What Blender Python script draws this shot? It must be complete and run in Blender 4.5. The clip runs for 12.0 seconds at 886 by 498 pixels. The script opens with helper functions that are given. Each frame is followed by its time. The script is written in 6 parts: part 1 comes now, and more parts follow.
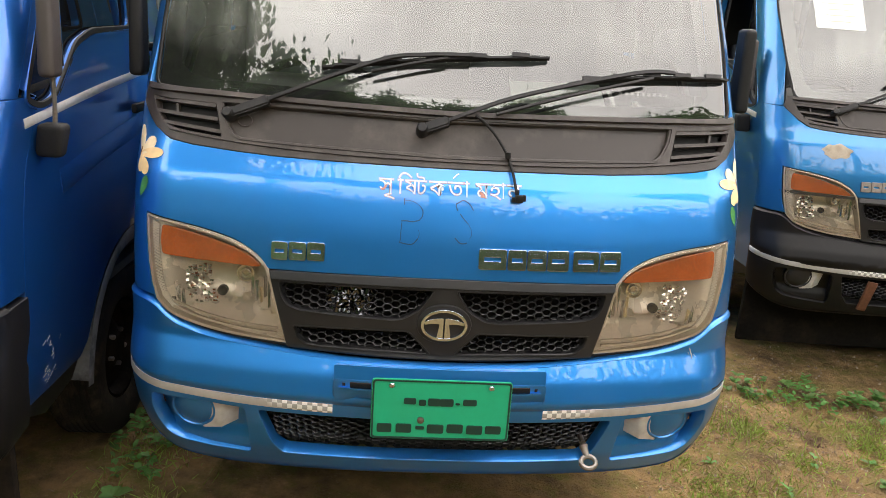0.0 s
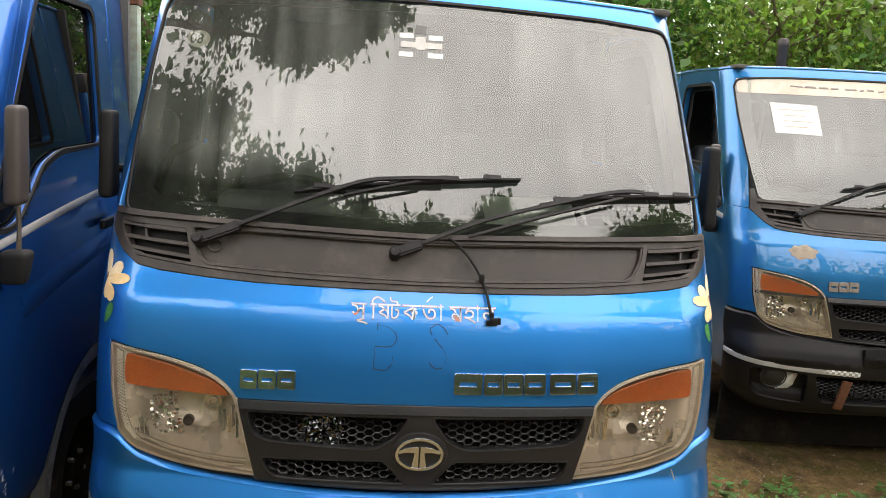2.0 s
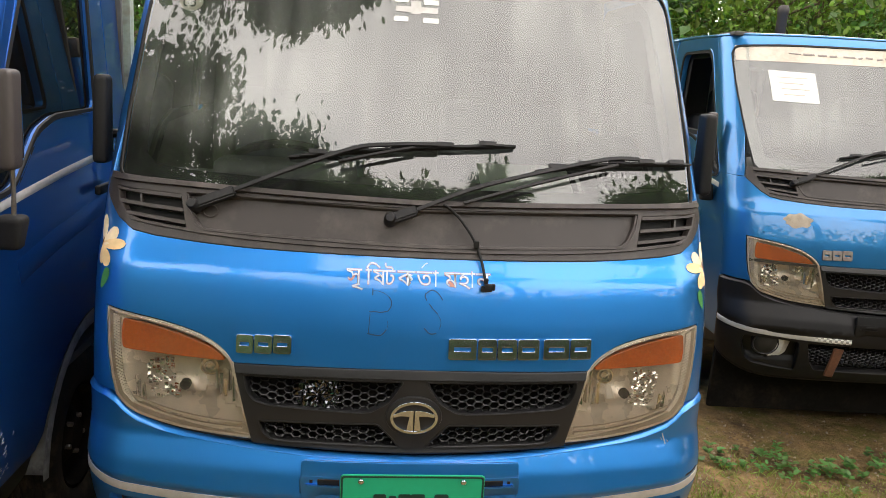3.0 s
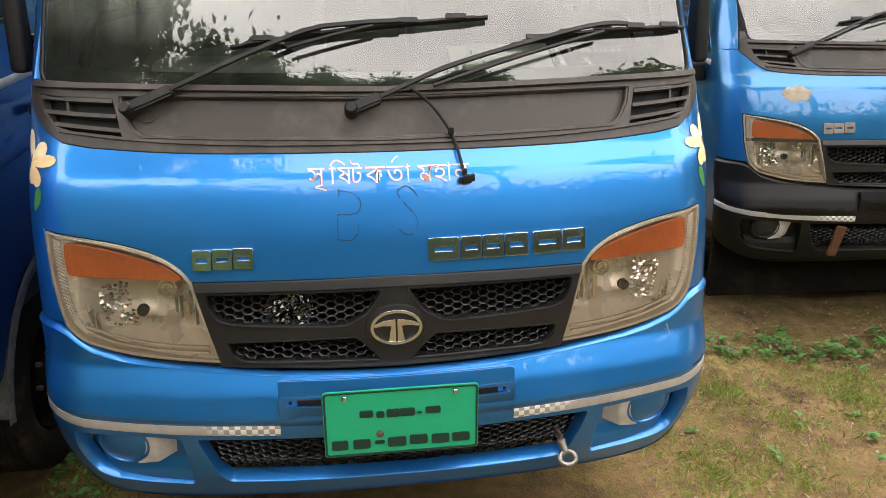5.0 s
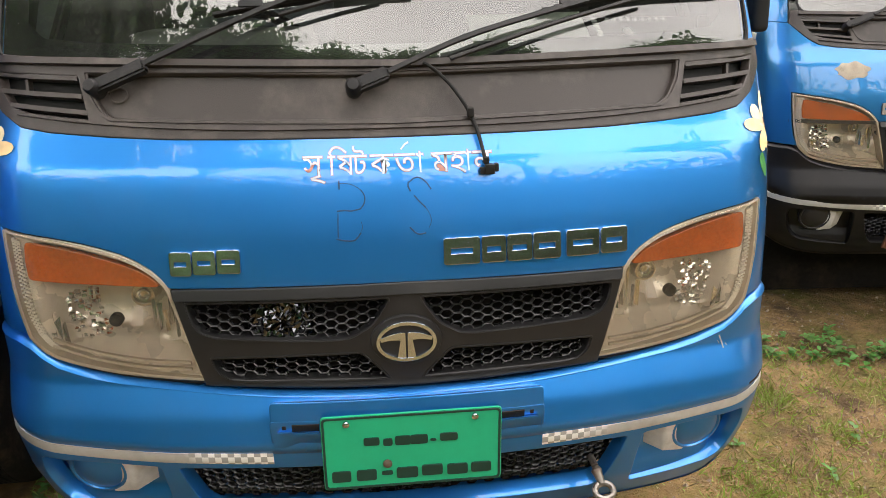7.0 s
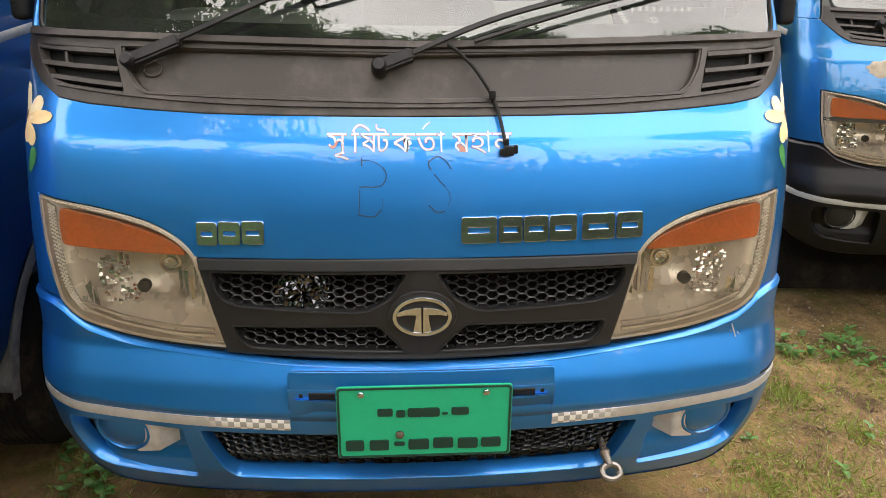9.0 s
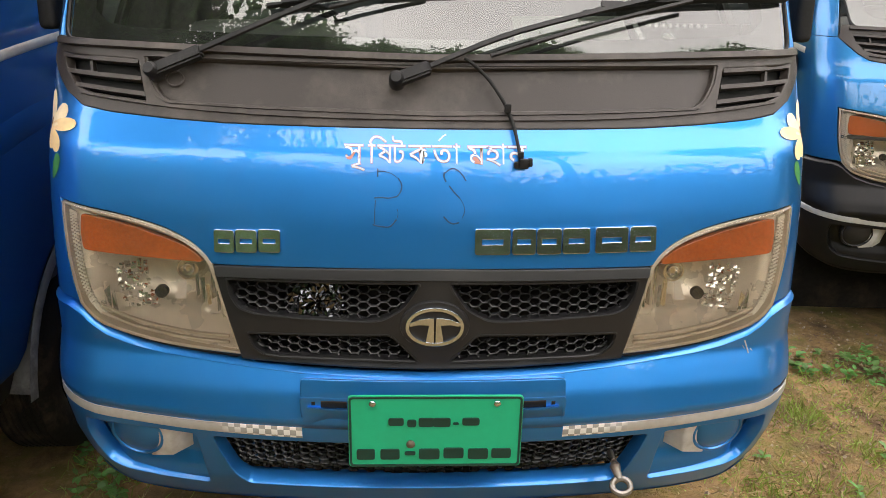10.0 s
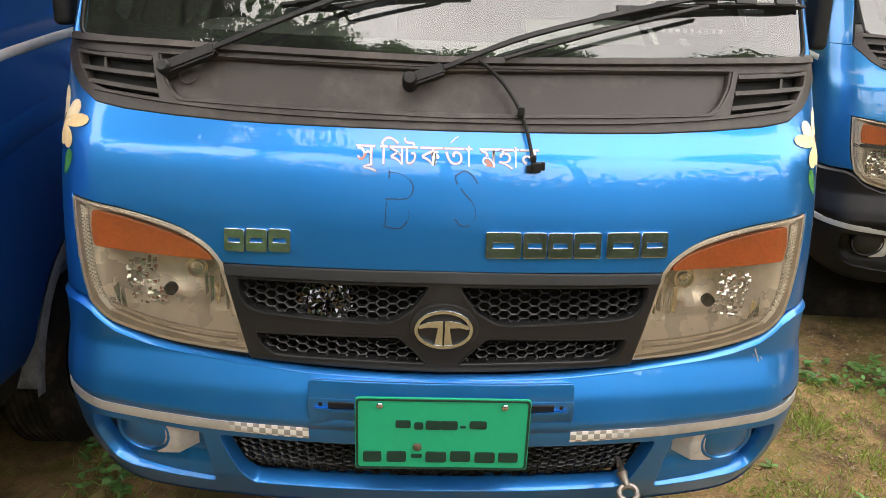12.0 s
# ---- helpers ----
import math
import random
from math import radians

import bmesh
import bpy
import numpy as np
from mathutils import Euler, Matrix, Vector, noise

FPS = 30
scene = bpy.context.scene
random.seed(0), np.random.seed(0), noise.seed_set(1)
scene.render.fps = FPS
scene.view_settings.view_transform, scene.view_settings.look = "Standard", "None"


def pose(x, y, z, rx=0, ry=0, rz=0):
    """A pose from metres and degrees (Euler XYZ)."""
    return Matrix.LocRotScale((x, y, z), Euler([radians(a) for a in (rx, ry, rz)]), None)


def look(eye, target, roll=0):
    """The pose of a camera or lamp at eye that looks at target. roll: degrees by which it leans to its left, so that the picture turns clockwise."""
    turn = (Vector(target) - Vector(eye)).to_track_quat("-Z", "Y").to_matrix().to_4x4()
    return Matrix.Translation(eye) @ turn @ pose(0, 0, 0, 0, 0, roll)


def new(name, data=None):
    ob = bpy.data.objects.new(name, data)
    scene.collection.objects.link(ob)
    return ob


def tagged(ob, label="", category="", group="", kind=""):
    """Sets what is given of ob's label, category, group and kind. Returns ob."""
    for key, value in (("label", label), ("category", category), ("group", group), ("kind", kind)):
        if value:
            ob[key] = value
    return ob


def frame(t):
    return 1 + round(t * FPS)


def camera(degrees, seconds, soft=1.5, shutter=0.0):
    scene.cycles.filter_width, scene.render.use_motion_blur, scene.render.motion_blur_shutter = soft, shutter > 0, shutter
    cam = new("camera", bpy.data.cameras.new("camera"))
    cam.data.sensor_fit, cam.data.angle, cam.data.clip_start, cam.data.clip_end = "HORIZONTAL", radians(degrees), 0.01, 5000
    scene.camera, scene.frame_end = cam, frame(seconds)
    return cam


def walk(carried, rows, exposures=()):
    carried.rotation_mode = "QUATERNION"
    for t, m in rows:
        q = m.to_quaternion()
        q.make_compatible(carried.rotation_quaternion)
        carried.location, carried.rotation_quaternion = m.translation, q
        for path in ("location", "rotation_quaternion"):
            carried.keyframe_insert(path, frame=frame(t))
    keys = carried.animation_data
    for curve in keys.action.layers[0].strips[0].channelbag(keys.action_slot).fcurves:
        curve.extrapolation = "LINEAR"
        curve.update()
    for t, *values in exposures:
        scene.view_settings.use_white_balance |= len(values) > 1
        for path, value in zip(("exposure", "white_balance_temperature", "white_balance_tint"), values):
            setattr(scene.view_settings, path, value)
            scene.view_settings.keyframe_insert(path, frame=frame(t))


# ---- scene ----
cam = camera(61.7, 12.0, soft=0.55)
PATH = [
    (0, (-0.1428, -1.881, 1.416), (0.0066, 0.0338, 0.859), 3.97),
    (0.5, (-0.1387, -1.878, 1.425), (0.0441, 0.056, 0.9487), 3.58),
    (1, (-0.1414, -1.869, 1.458), (0.0412, 0.0839, 1.066), 3.21),
    (1.5, (-0.1418, -1.852, 1.491), (0.0004, 0.1061, 1.109), 3.58),
    (2, (-0.1463, -1.837, 1.504), (0.0644, 0.1232, 1.168), 3.61),
    (2.5, (-0.1389, -1.844, 1.492), (0.0899, 0.1132, 1.148), 3.58),
    (2.7, (-0.1432, -1.843, 1.501), (0.0812, 0.105, 1.106), 3.87),
    (4.3, (-0.1305, -1.859, 1.461), (0.1032, 0.0745, 1.005), 2.23),
    (4.5, (-0.1301, -1.843, 1.453), (0.1214, 0.0719, 0.9346), 1.97),
    (5, (-0.0897, -1.691, 1.405), (0.1581, 0.1911, 0.775), -0.3),
    (5.5, (-0.0388, -1.543, 1.377), (0.1365, 0.347, 0.7474), -0.29),
    (6, (-0.0058, -1.479, 1.371), (0.0757, 0.4005, 0.6911), -2.85),
    (6.5, (-0.016, -1.468, 1.355), (0.1699, 0.3926, 0.6458), -0.43),
    (7, (-0.0553, -1.467, 1.368), (0.1353, 0.4056, 0.6923), -0.7),
    (9, (-0.0458, -1.508, 1.355), (0.078, 0.363, 0.6602), 0.61),
    (9.5, (-0.0499, -1.514, 1.355), (0.035, 0.3622, 0.6681), 1.11),
    (10, (-0.0449, -1.52, 1.357), (0.0399, 0.3647, 0.6925), 1.18),
    (10.5, (-0.0467, -1.521, 1.357), (0.0323, 0.3624, 0.6889), 1.18),
    (11, (-0.0477, -1.517, 1.357), (0.0333, 0.3677, 0.6937), 1.4),
    (11.5, (-0.0512, -1.512, 1.354), (0.0265, 0.3703, 0.6834), 1.84),
    (12, (-0.0529, -1.514, 1.357), (0.0157, 0.3719, 0.6956), 2.05),
]
walk(cam, [(t, look(eye, target, roll)) for t, eye, target, roll in PATH],
     [(0, 0.24, 6650, 14), (1.2, 0.12, 6650, 14), (2, 0.0, 6650, 14), (2.7, 0.0, 6650, 14), (4.5, 0.18, 6650, 14), (5.5, 0.28, 6650, 14), (12, 0.29, 6650, 14)])

# ---- world, sun ----
SUN_ELEV, SUN_AZ = 62.0, 48.0
world = bpy.data.worlds.new("overcast_sky")
scene.world = world
world.use_nodes = True
wn, wl = world.node_tree.nodes, world.node_tree.links
wn.clear()
w_out, w_bg = wn.new("ShaderNodeOutputWorld"), wn.new("ShaderNodeBackground")
w_sky = wn.new("ShaderNodeTexSky")
w_sky.sky_type, w_sky.sun_disc = "NISHITA", False
w_sky.sun_elevation, w_sky.sun_rotation = radians(SUN_ELEV), radians(SUN_AZ)
w_sky.air_density, w_sky.dust_density = 1.0, 4.0
w_tc, w_noise, w_ramp, w_mix = wn.new("ShaderNodeTexCoord"), wn.new("ShaderNodeTexNoise"), wn.new("ShaderNodeValToRGB"), wn.new("ShaderNodeMix")
w_noise.inputs["Scale"].default_value, w_noise.inputs["Detail"].default_value = 2.2, 6.0
w_ramp.color_ramp.elements[0].position, w_ramp.color_ramp.elements[0].color = 0.30, (11.6, 11.1, 10.5, 1)
w_ramp.color_ramp.elements[1].position, w_ramp.color_ramp.elements[1].color = 0.72, (17.6, 17.1, 16.0, 1)
w_mix.data_type = "RGBA"
w_mix.inputs["Factor"].default_value = 0.88
wl.new(w_tc.outputs["Generated"], w_noise.inputs["Vector"])
wl.new(w_noise.outputs["Fac"], w_ramp.inputs["Fac"])
wl.new(w_sky.outputs["Color"], w_mix.inputs["A"])
wl.new(w_ramp.outputs["Color"], w_mix.inputs["B"])
wl.new(w_mix.outputs["Result"], w_bg.inputs["Color"])
w_bg.inputs["Strength"].default_value = 0.325
wl.new(w_bg.outputs["Background"], w_out.inputs["Surface"])

sun_data = bpy.data.lights.new("sun", "SUN")
sun_data.energy, sun_data.angle, sun_data.color = 1.3, radians(11), (1.0, 0.96, 0.90)
sun = new("sun", sun_data)
az, el = radians(SUN_AZ), radians(SUN_ELEV)
sun.matrix_world = look(Vector((math.sin(az) * math.cos(el), math.cos(az) * math.cos(el), math.sin(el))) * 30, (0, 0, 0))


# ---- materials ----
def mat(name, color, rough=0.5, metal=0.0, vary=0.12, scale=8.0, bump=0.0, bump_scale=60.0, coat=0.0, spec=0.5, dirt=None, dirt_amount=0.0, dirt_scale=3.0, island=0.0, rough_vary=0.1):
    """A principled surface with colour variation at two scales, optional dirt patches, fine relief and per-island variation."""
    m = bpy.data.materials.new(name)
    m.use_nodes = True
    n, l = m.node_tree.nodes, m.node_tree.links
    b = n["Principled BSDF"]
    tc = n.new("ShaderNodeTexCoord")
    big, fine = n.new("ShaderNodeTexNoise"), n.new("ShaderNodeTexNoise")
    big.inputs["Scale"].default_value, big.inputs["Detail"].default_value = scale, 5.0
    fine.inputs["Scale"].default_value, fine.inputs["Detail"].default_value = bump_scale, 4.0
    for t in (big, fine):
        l.new(tc.outputs["Object"], t.inputs["Vector"])
    add = n.new("ShaderNodeMath")
    add.operation = "ADD"
    l.new(big.outputs["Fac"], add.inputs[0])
    l.new(fine.outputs["Fac"], add.inputs[1])
    val = n.new("ShaderNodeMapRange")
    val.inputs["From Min"].default_value, val.inputs["From Max"].default_value = 0.6, 1.4
    val.inputs["To Min"].default_value, val.inputs["To Max"].default_value = 1 - vary, 1 + vary
    l.new(add.outputs[0], val.inputs["Value"])
    hsv = n.new("ShaderNodeHueSaturation")
    hsv.inputs["Color"].default_value = (*color, 1)
    l.new(val.outputs["Result"], hsv.inputs["Value"])
    out = hsv.outputs["Color"]
    if island:
        geo = n.new("ShaderNodeNewGeometry")
        mr = n.new("ShaderNodeMapRange")
        mr.inputs["To Min"].default_value, mr.inputs["To Max"].default_value = 1 - island, 1 + island
        l.new(geo.outputs["Random Per Island"], mr.inputs["Value"])
        h2 = n.new("ShaderNodeHueSaturation")
        l.new(out, h2.inputs["Color"])
        l.new(mr.outputs["Result"], h2.inputs["Value"])
        mh = n.new("ShaderNodeMapRange")
        mh.inputs["To Min"].default_value, mh.inputs["To Max"].default_value = 0.5 - island * 0.06, 0.5 + island * 0.05
        l.new(geo.outputs["Random Per Island"], mh.inputs["Value"])
        l.new(mh.outputs["Result"], h2.inputs["Hue"])
        out = h2.outputs["Color"]
    if dirt:
        dn = n.new("ShaderNodeTexNoise")
        dn.inputs["Scale"].default_value, dn.inputs["Detail"].default_value, dn.inputs["Roughness"].default_value = dirt_scale, 9.0, 0.7
        l.new(tc.outputs["Object"], dn.inputs["Vector"])
        dr = n.new("ShaderNodeMapRange")
        dr.inputs["From Min"].default_value, dr.inputs["From Max"].default_value = 0.5, 0.7
        dr.inputs["To Max"].default_value = dirt_amount
        l.new(dn.outputs["Fac"], dr.inputs["Value"])
        mx = n.new("ShaderNodeMix")
        mx.data_type = "RGBA"
        l.new(dr.outputs["Result"], mx.inputs["Factor"])
        l.new(out, mx.inputs["A"])
        mx.inputs["B"].default_value = (*dirt, 1)
        out = mx.outputs["Result"]
        rr = n.new("ShaderNodeMapRange")
        rr.inputs["To Min"].default_value, rr.inputs["To Max"].default_value = rough, min(1, rough + 0.5)
        l.new(dr.outputs["Result"], rr.inputs["Value"])
        l.new(rr.outputs["Result"], b.inputs["Roughness"])
    else:
        rr = n.new("ShaderNodeMapRange")
        rr.inputs["From Min"].default_value, rr.inputs["From Max"].default_value = 0.3, 0.7
        rr.inputs["To Min"].default_value, rr.inputs["To Max"].default_value = max(0.02, rough * (1 - rough_vary)), min(1, rough * (1 + rough_vary))
        l.new(big.outputs["Fac"], rr.inputs["Value"])
        l.new(rr.outputs["Result"], b.inputs["Roughness"])
    l.new(out, b.inputs["Base Color"])
    b.inputs["Metallic"].default_value = metal
    b.inputs["Specular IOR Level"].default_value = spec
    b.inputs["Coat Weight"].default_value = coat
    b.inputs["Coat Roughness"].default_value = 0.02
    if bump:
        bp = n.new("ShaderNodeBump")
        bp.inputs["Strength"].default_value, bp.inputs["Distance"].default_value = bump, 0.002
        l.new(fine.outputs["Fac"], bp.inputs["Height"])
        l.new(bp.outputs["Normal"], b.inputs["Normal"])
    return m


def glass(name, tint, gloss_ior=1.5, rough=0.01, film=0.0, film_color=(0.5, 0.5, 0.47), streak=0.0, wiped=None):
    """A clear pane: transparent tint, Fresnel gloss, and a thin dusty film that runs in streaks."""
    m = bpy.data.materials.new(name)
    m.use_nodes = True
    n, l = m.node_tree.nodes, m.node_tree.links
    n.remove(n["Principled BSDF"])
    out = n["Material Output"]
    tr, gl, fr, mix = n.new("ShaderNodeBsdfTransparent"), n.new("ShaderNodeBsdfGlossy"), n.new("ShaderNodeFresnel"), n.new("ShaderNodeMixShader")
    tr.inputs["Color"].default_value = (*tint, 1)
    gl.inputs["Color"].default_value = (1, 1, 1, 1)
    gl.inputs["Roughness"].default_value = rough
    fr.inputs["IOR"].default_value = gloss_ior
    base = tr.outputs["BSDF"]
    if film:
        df, mf = n.new("ShaderNodeBsdfDiffuse"), n.new("ShaderNodeMixShader")
        df.inputs["Color"].default_value = (*film_color, 1)
        tc, mp, nz, n2 = n.new("ShaderNodeTexCoord"), n.new("ShaderNodeMapping"), n.new("ShaderNodeTexNoise"), n.new("ShaderNodeTexNoise")
        mp.inputs["Scale"].default_value = (26, 3, 2.2)
        nz.inputs["Scale"].default_value, nz.inputs["Detail"].default_value = 1.0, 4.0
        n2.inputs["Scale"].default_value, n2.inputs["Detail"].default_value = 3.0, 6.0
        l.new(tc.outputs["Object"], mp.inputs["Vector"])
        l.new(mp.outputs["Vector"], nz.inputs["Vector"])
        l.new(tc.outputs["Object"], n2.inputs["Vector"])
        mul = n.new("ShaderNodeMath")
        mul.operation = "MULTIPLY"
        l.new(nz.outputs["Fac"], mul.inputs[0])
        l.new(n2.outputs["Fac"], mul.inputs[1])
        mr = n.new("ShaderNodeMapRange")
        mr.inputs["From Min"].default_value, mr.inputs["From Max"].default_value = 0.17, 0.36
        mr.inputs["To Min"].default_value, mr.inputs["To Max"].default_value = film * (1 - streak), film
        l.new(mul.outputs[0], mr.inputs["Value"])
        fac = mr.outputs["Result"]
        if wiped:
            # the wipers keep the low part of the pane clean
            sp, ad, wr, ml = n.new("ShaderNodeSeparateXYZ"), n.new("ShaderNodeMath"), n.new("ShaderNodeMapRange"), n.new("ShaderNodeMath")
            l.new(tc.outputs["Object"], sp.inputs["Vector"])
            ad.operation, ml.operation = "MULTIPLY_ADD", "MULTIPLY"
            l.new(n2.outputs["Fac"], ad.inputs[0])
            ad.inputs[1].default_value = 0.10
            l.new(sp.outputs["Z"], ad.inputs[2])
            wr.inputs["From Min"].default_value, wr.inputs["From Max"].default_value = wiped[0] + 0.05, wiped[1] + 0.05
            wr.inputs["To Min"].default_value = 0.12
            l.new(ad.outputs[0], wr.inputs["Value"])
            l.new(fac, ml.inputs[0])
            l.new(wr.outputs["Result"], ml.inputs[1])
            fac = ml.outputs[0]
        l.new(fac, mf.inputs["Fac"])
        l.new(tr.outputs["BSDF"], mf.inputs[1])
        l.new(df.outputs["BSDF"], mf.inputs[2])
        base = mf.outputs["Shader"]
    l.new(fr.outputs["Fac"], mix.inputs["Fac"])
    l.new(base, mix.inputs[1])
    l.new(gl.outputs["BSDF"], mix.inputs[2])
    l.new(mix.outputs["Shader"], out.inputs["Surface"])
    return m


def paint(name, color, metal=0.79):
    """Metallic car paint: fine flakes under a clear coat, with faint dust and small chips."""
    m = mat(name, color, rough=0.36, metal=metal, vary=0.05, scale=2.5, coat=1.0, spec=0.5, bump_scale=900, dirt=tuple(0.5 * c + 0.10 for c in color), dirt_amount=0.10, dirt_scale=5.0)
    return m


def leafy(name, color, **kw):
    """A leaf: the surface above with some light passing through."""
    m = mat(name, color, **kw)
    n, l = m.node_tree.nodes, m.node_tree.links
    b, out = n["Principled BSDF"], n["Material Output"]
    tr, mix, gain = n.new("ShaderNodeBsdfTranslucent"), n.new("ShaderNodeMixShader"), n.new("ShaderNodeHueSaturation")
    gain.inputs["Value"].default_value, gain.inputs["Saturation"].default_value = 1.7, 1.1
    l.new(b.inputs["Base Color"].links[0].from_socket, gain.inputs["Color"])
    l.new(gain.outputs["Color"], tr.inputs["Color"])
    mix.inputs["Fac"].default_value = 0.38
    l.new(b.outputs["BSDF"], mix.inputs[1])
    l.new(tr.outputs["BSDF"], mix.inputs[2])
    l.new(mix.outputs["Shader"], out.inputs["Surface"])
    return m


M_BLUE = paint("blue_metallic_paint", (0.018, 0.215, 0.63))
# same blue as M_BLUE, darkened: the flank truck's shade is in the colour
M_BLUE_SHADED = paint("shaded_blue_metallic_paint", (0.010, 0.105, 0.40))
M_BLUE_R = paint("weathered_blue_paint", (0.016, 0.150, 0.37))
M_BLACKBODY = mat("black_satin_bumper", (0.007, 0.007, 0.008), rough=0.38, spec=0.26, vary=0.2, scale=6, dirt=(0.05, 0.04, 0.03), dirt_amount=0.18, dirt_scale=5)
M_COWL = mat("charcoal_moulded_plastic", (0.040, 0.033, 0.030), spec=0.40, rough=0.36, vary=0.18, scale=7, bump=0.25, bump_scale=700, dirt=(0.19, 0.165, 0.145), dirt_amount=0.5, dirt_scale=4)
M_GRILLE = mat("black_grille_plastic", (0.016, 0.016, 0.017), spec=0.38, rough=0.30, vary=0.15, scale=9, bump=0.1, bump_scale=500, dirt=(0.04, 0.038, 0.036), dirt_amount=0.25, dirt_scale=8)
M_MESH = mat("black_mesh_plastic", (0.016, 0.016, 0.017), rough=0.24, spec=0.5, vary=0.2, scale=30)
M_RUBBER = mat("black_rubber", (0.012, 0.012, 0.012), spec=0.22, rough=0.62, vary=0.2, bump=0.2, bump_scale=200)
M_TYRE = mat("worn_tyre_rubber", (0.018, 0.017, 0.016), spec=0.15, rough=0.8, vary=0.25, scale=12, bump=0.4, bump_scale=120, dirt=(0.12, 0.09, 0.06), dirt_amount=0.6, dirt_scale=6)
M_WIPER = mat("black_wiper_metal", (0.012, 0.012, 0.013), spec=0.3, rough=0.42, vary=0.2, scale=20, dirt=(0.08, 0.075, 0.07), dirt_amount=0.3, dirt_scale=20)
M_CHROME = mat("chrome_plate", (0.62, 0.68, 0.78), rough=0.17, metal=1.0, vary=0.06, scale=30)
M_STEEL = mat("dull_steel", (0.24, 0.22, 0.20), rough=0.42, metal=0.9, vary=0.2, scale=25, dirt=(0.16, 0.08, 0.04), dirt_amount=0.5, dirt_scale=18)
M_REFLECT = mat("yellowed_lamp_reflector", (0.60, 0.59, 0.56), rough=0.16, metal=0.95, vary=0.10, scale=14, bump=0.15, bump_scale=60)
M_REFLECT_DULL = mat("tarnished_lamp_shell", (0.70, 0.645, 0.56), rough=0.28, metal=0.28, vary=0.14, scale=14)
M_LAMPRIM = mat("aged_lamp_edge_plastic", (0.50, 0.44, 0.36), rough=0.22, vary=0.12, scale=18, spec=0.5)
M_AMBER = mat("amber_indicator_lens", (0.46, 0.095, 0.010), rough=0.20, vary=0.30, scale=11, coat=1.0, bump=0.35, bump_scale=160)
M_LENS = glass("clear_lamp_lens", (0.95, 0.92, 0.86), 1.45, 0.03, film=0.035, film_color=(0.74, 0.64, 0.48), streak=0.3)
M_WINDSHIELD = glass("dusty_windshield_glass", (0.62, 0.68, 0.64), 1.92, 0.012, film=0.18, film_color=(0.66, 0.71, 0.64), streak=0.72, wiped=(1.33, 1.43))
M_SIDEGLASS = glass("dark_side_glass", (0.016, 0.020, 0.019), 1.45, 0.01, film=0.012, streak=0.5)
M_FRIT = mat("black_glass_border", (0.010, 0.010, 0.011), rough=0.08, vary=0.1)
M_SILVERTAPE = None
M_WHITEBEZEL = mat("grey_white_plastic", (0.50, 0.49, 0.47), rough=0.42, vary=0.12, scale=15, dirt=(0.28, 0.25, 0.2), dirt_amount=0.5, dirt_scale=14)
M_GREEN = mat("green_plate_enamel", (0.004, 0.37, 0.19), rough=0.33, vary=0.05, scale=10, dirt=(0.02, 0.30, 0.15), dirt_amount=0.3, dirt_scale=12)
M_PLATEBAR = mat("dark_green_embossing", (0.006, 0.035, 0.026), rough=0.4, vary=0.1)
M_PETAL = mat("cream_petal_sticker", (0.80, 0.66, 0.44), rough=0.45, vary=0.16, scale=40)
M_PETAL2 = mat("orange_petal_sticker", (0.78, 0.56, 0.29), rough=0.45, vary=0.14, scale=40)
M_STAMEN = mat("brown_sticker_centre", (0.16, 0.07, 0.02), rough=0.5, vary=0.2, scale=60)
M_LEAFSTICK = mat("green_leaf_sticker", (0.05, 0.22, 0.06), rough=0.45, vary=0.2, scale=40)
M_LETTERWHITE = mat("white_vinyl_lettering", (0.52, 0.60, 0.68), rough=0.4, vary=0.06, scale=40)
M_LETTERRED = mat("red_vinyl_core", (0.42, 0.19, 0.15), rough=0.4, vary=0.1, scale=40)
M_MARKER = mat("dark_marker_line", (0.014, 0.050, 0.14), rough=0.5, vary=0.2, scale=60)
M_PAPER = mat("white_paper", (0.78, 0.79, 0.74), rough=0.7, vary=0.05, scale=20)
M_BANNER = mat("cream_banner", (0.62, 0.55, 0.46), rough=0.6, vary=0.12, scale=12, dirt=(0.40, 0.33, 0.26), dirt_amount=0.6, dirt_scale=9)
M_INK = mat("faded_ink", (0.25, 0.22, 0.20), rough=0.6, vary=0.2, scale=30)
M_SEAT = mat("grey_vinyl_seat", (0.075, 0.085, 0.10), rough=0.5, vary=0.2, scale=10, bump=0.2, bump_scale=250)
M_SEATBLUE = mat("blue_seat_cover", (0.03, 0.09, 0.24), rough=0.55, vary=0.2, scale=10)
M_DASH = mat("grey_dashboard_plastic", (0.13, 0.13, 0.125), rough=0.6, vary=0.15, scale=8, bump=0.2, bump_scale=400)
M_CABIN = mat("cabin_lining", (0.085, 0.082, 0.075), rough=0.8, vary=0.12, scale=5)
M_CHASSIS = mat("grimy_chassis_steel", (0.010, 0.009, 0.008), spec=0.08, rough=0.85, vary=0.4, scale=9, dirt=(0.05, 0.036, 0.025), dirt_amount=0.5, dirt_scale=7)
M_MIRRORBOX = mat("grey_brown_mirror_plastic", (0.042, 0.034, 0.031), rough=0.5, vary=0.15, scale=14, bump=0.2, bump_scale=500)
M_MIRROR = mat("mirror_glass", (0.85, 0.86, 0.87), rough=0.03, metal=1.0, vary=0.02)
M_GREENBED = mat("weathered_green_grey_paint", (0.30, 0.36, 0.29), rough=0.6, vary=0.22, scale=7, dirt=(0.18, 0.11, 0.06), dirt_amount=0.7, dirt_scale=6)
M_RUST = mat("rusty_brown_steel", (0.13, 0.052, 0.025), rough=0.8, vary=0.35, scale=14, bump=0.5, bump_scale=90)
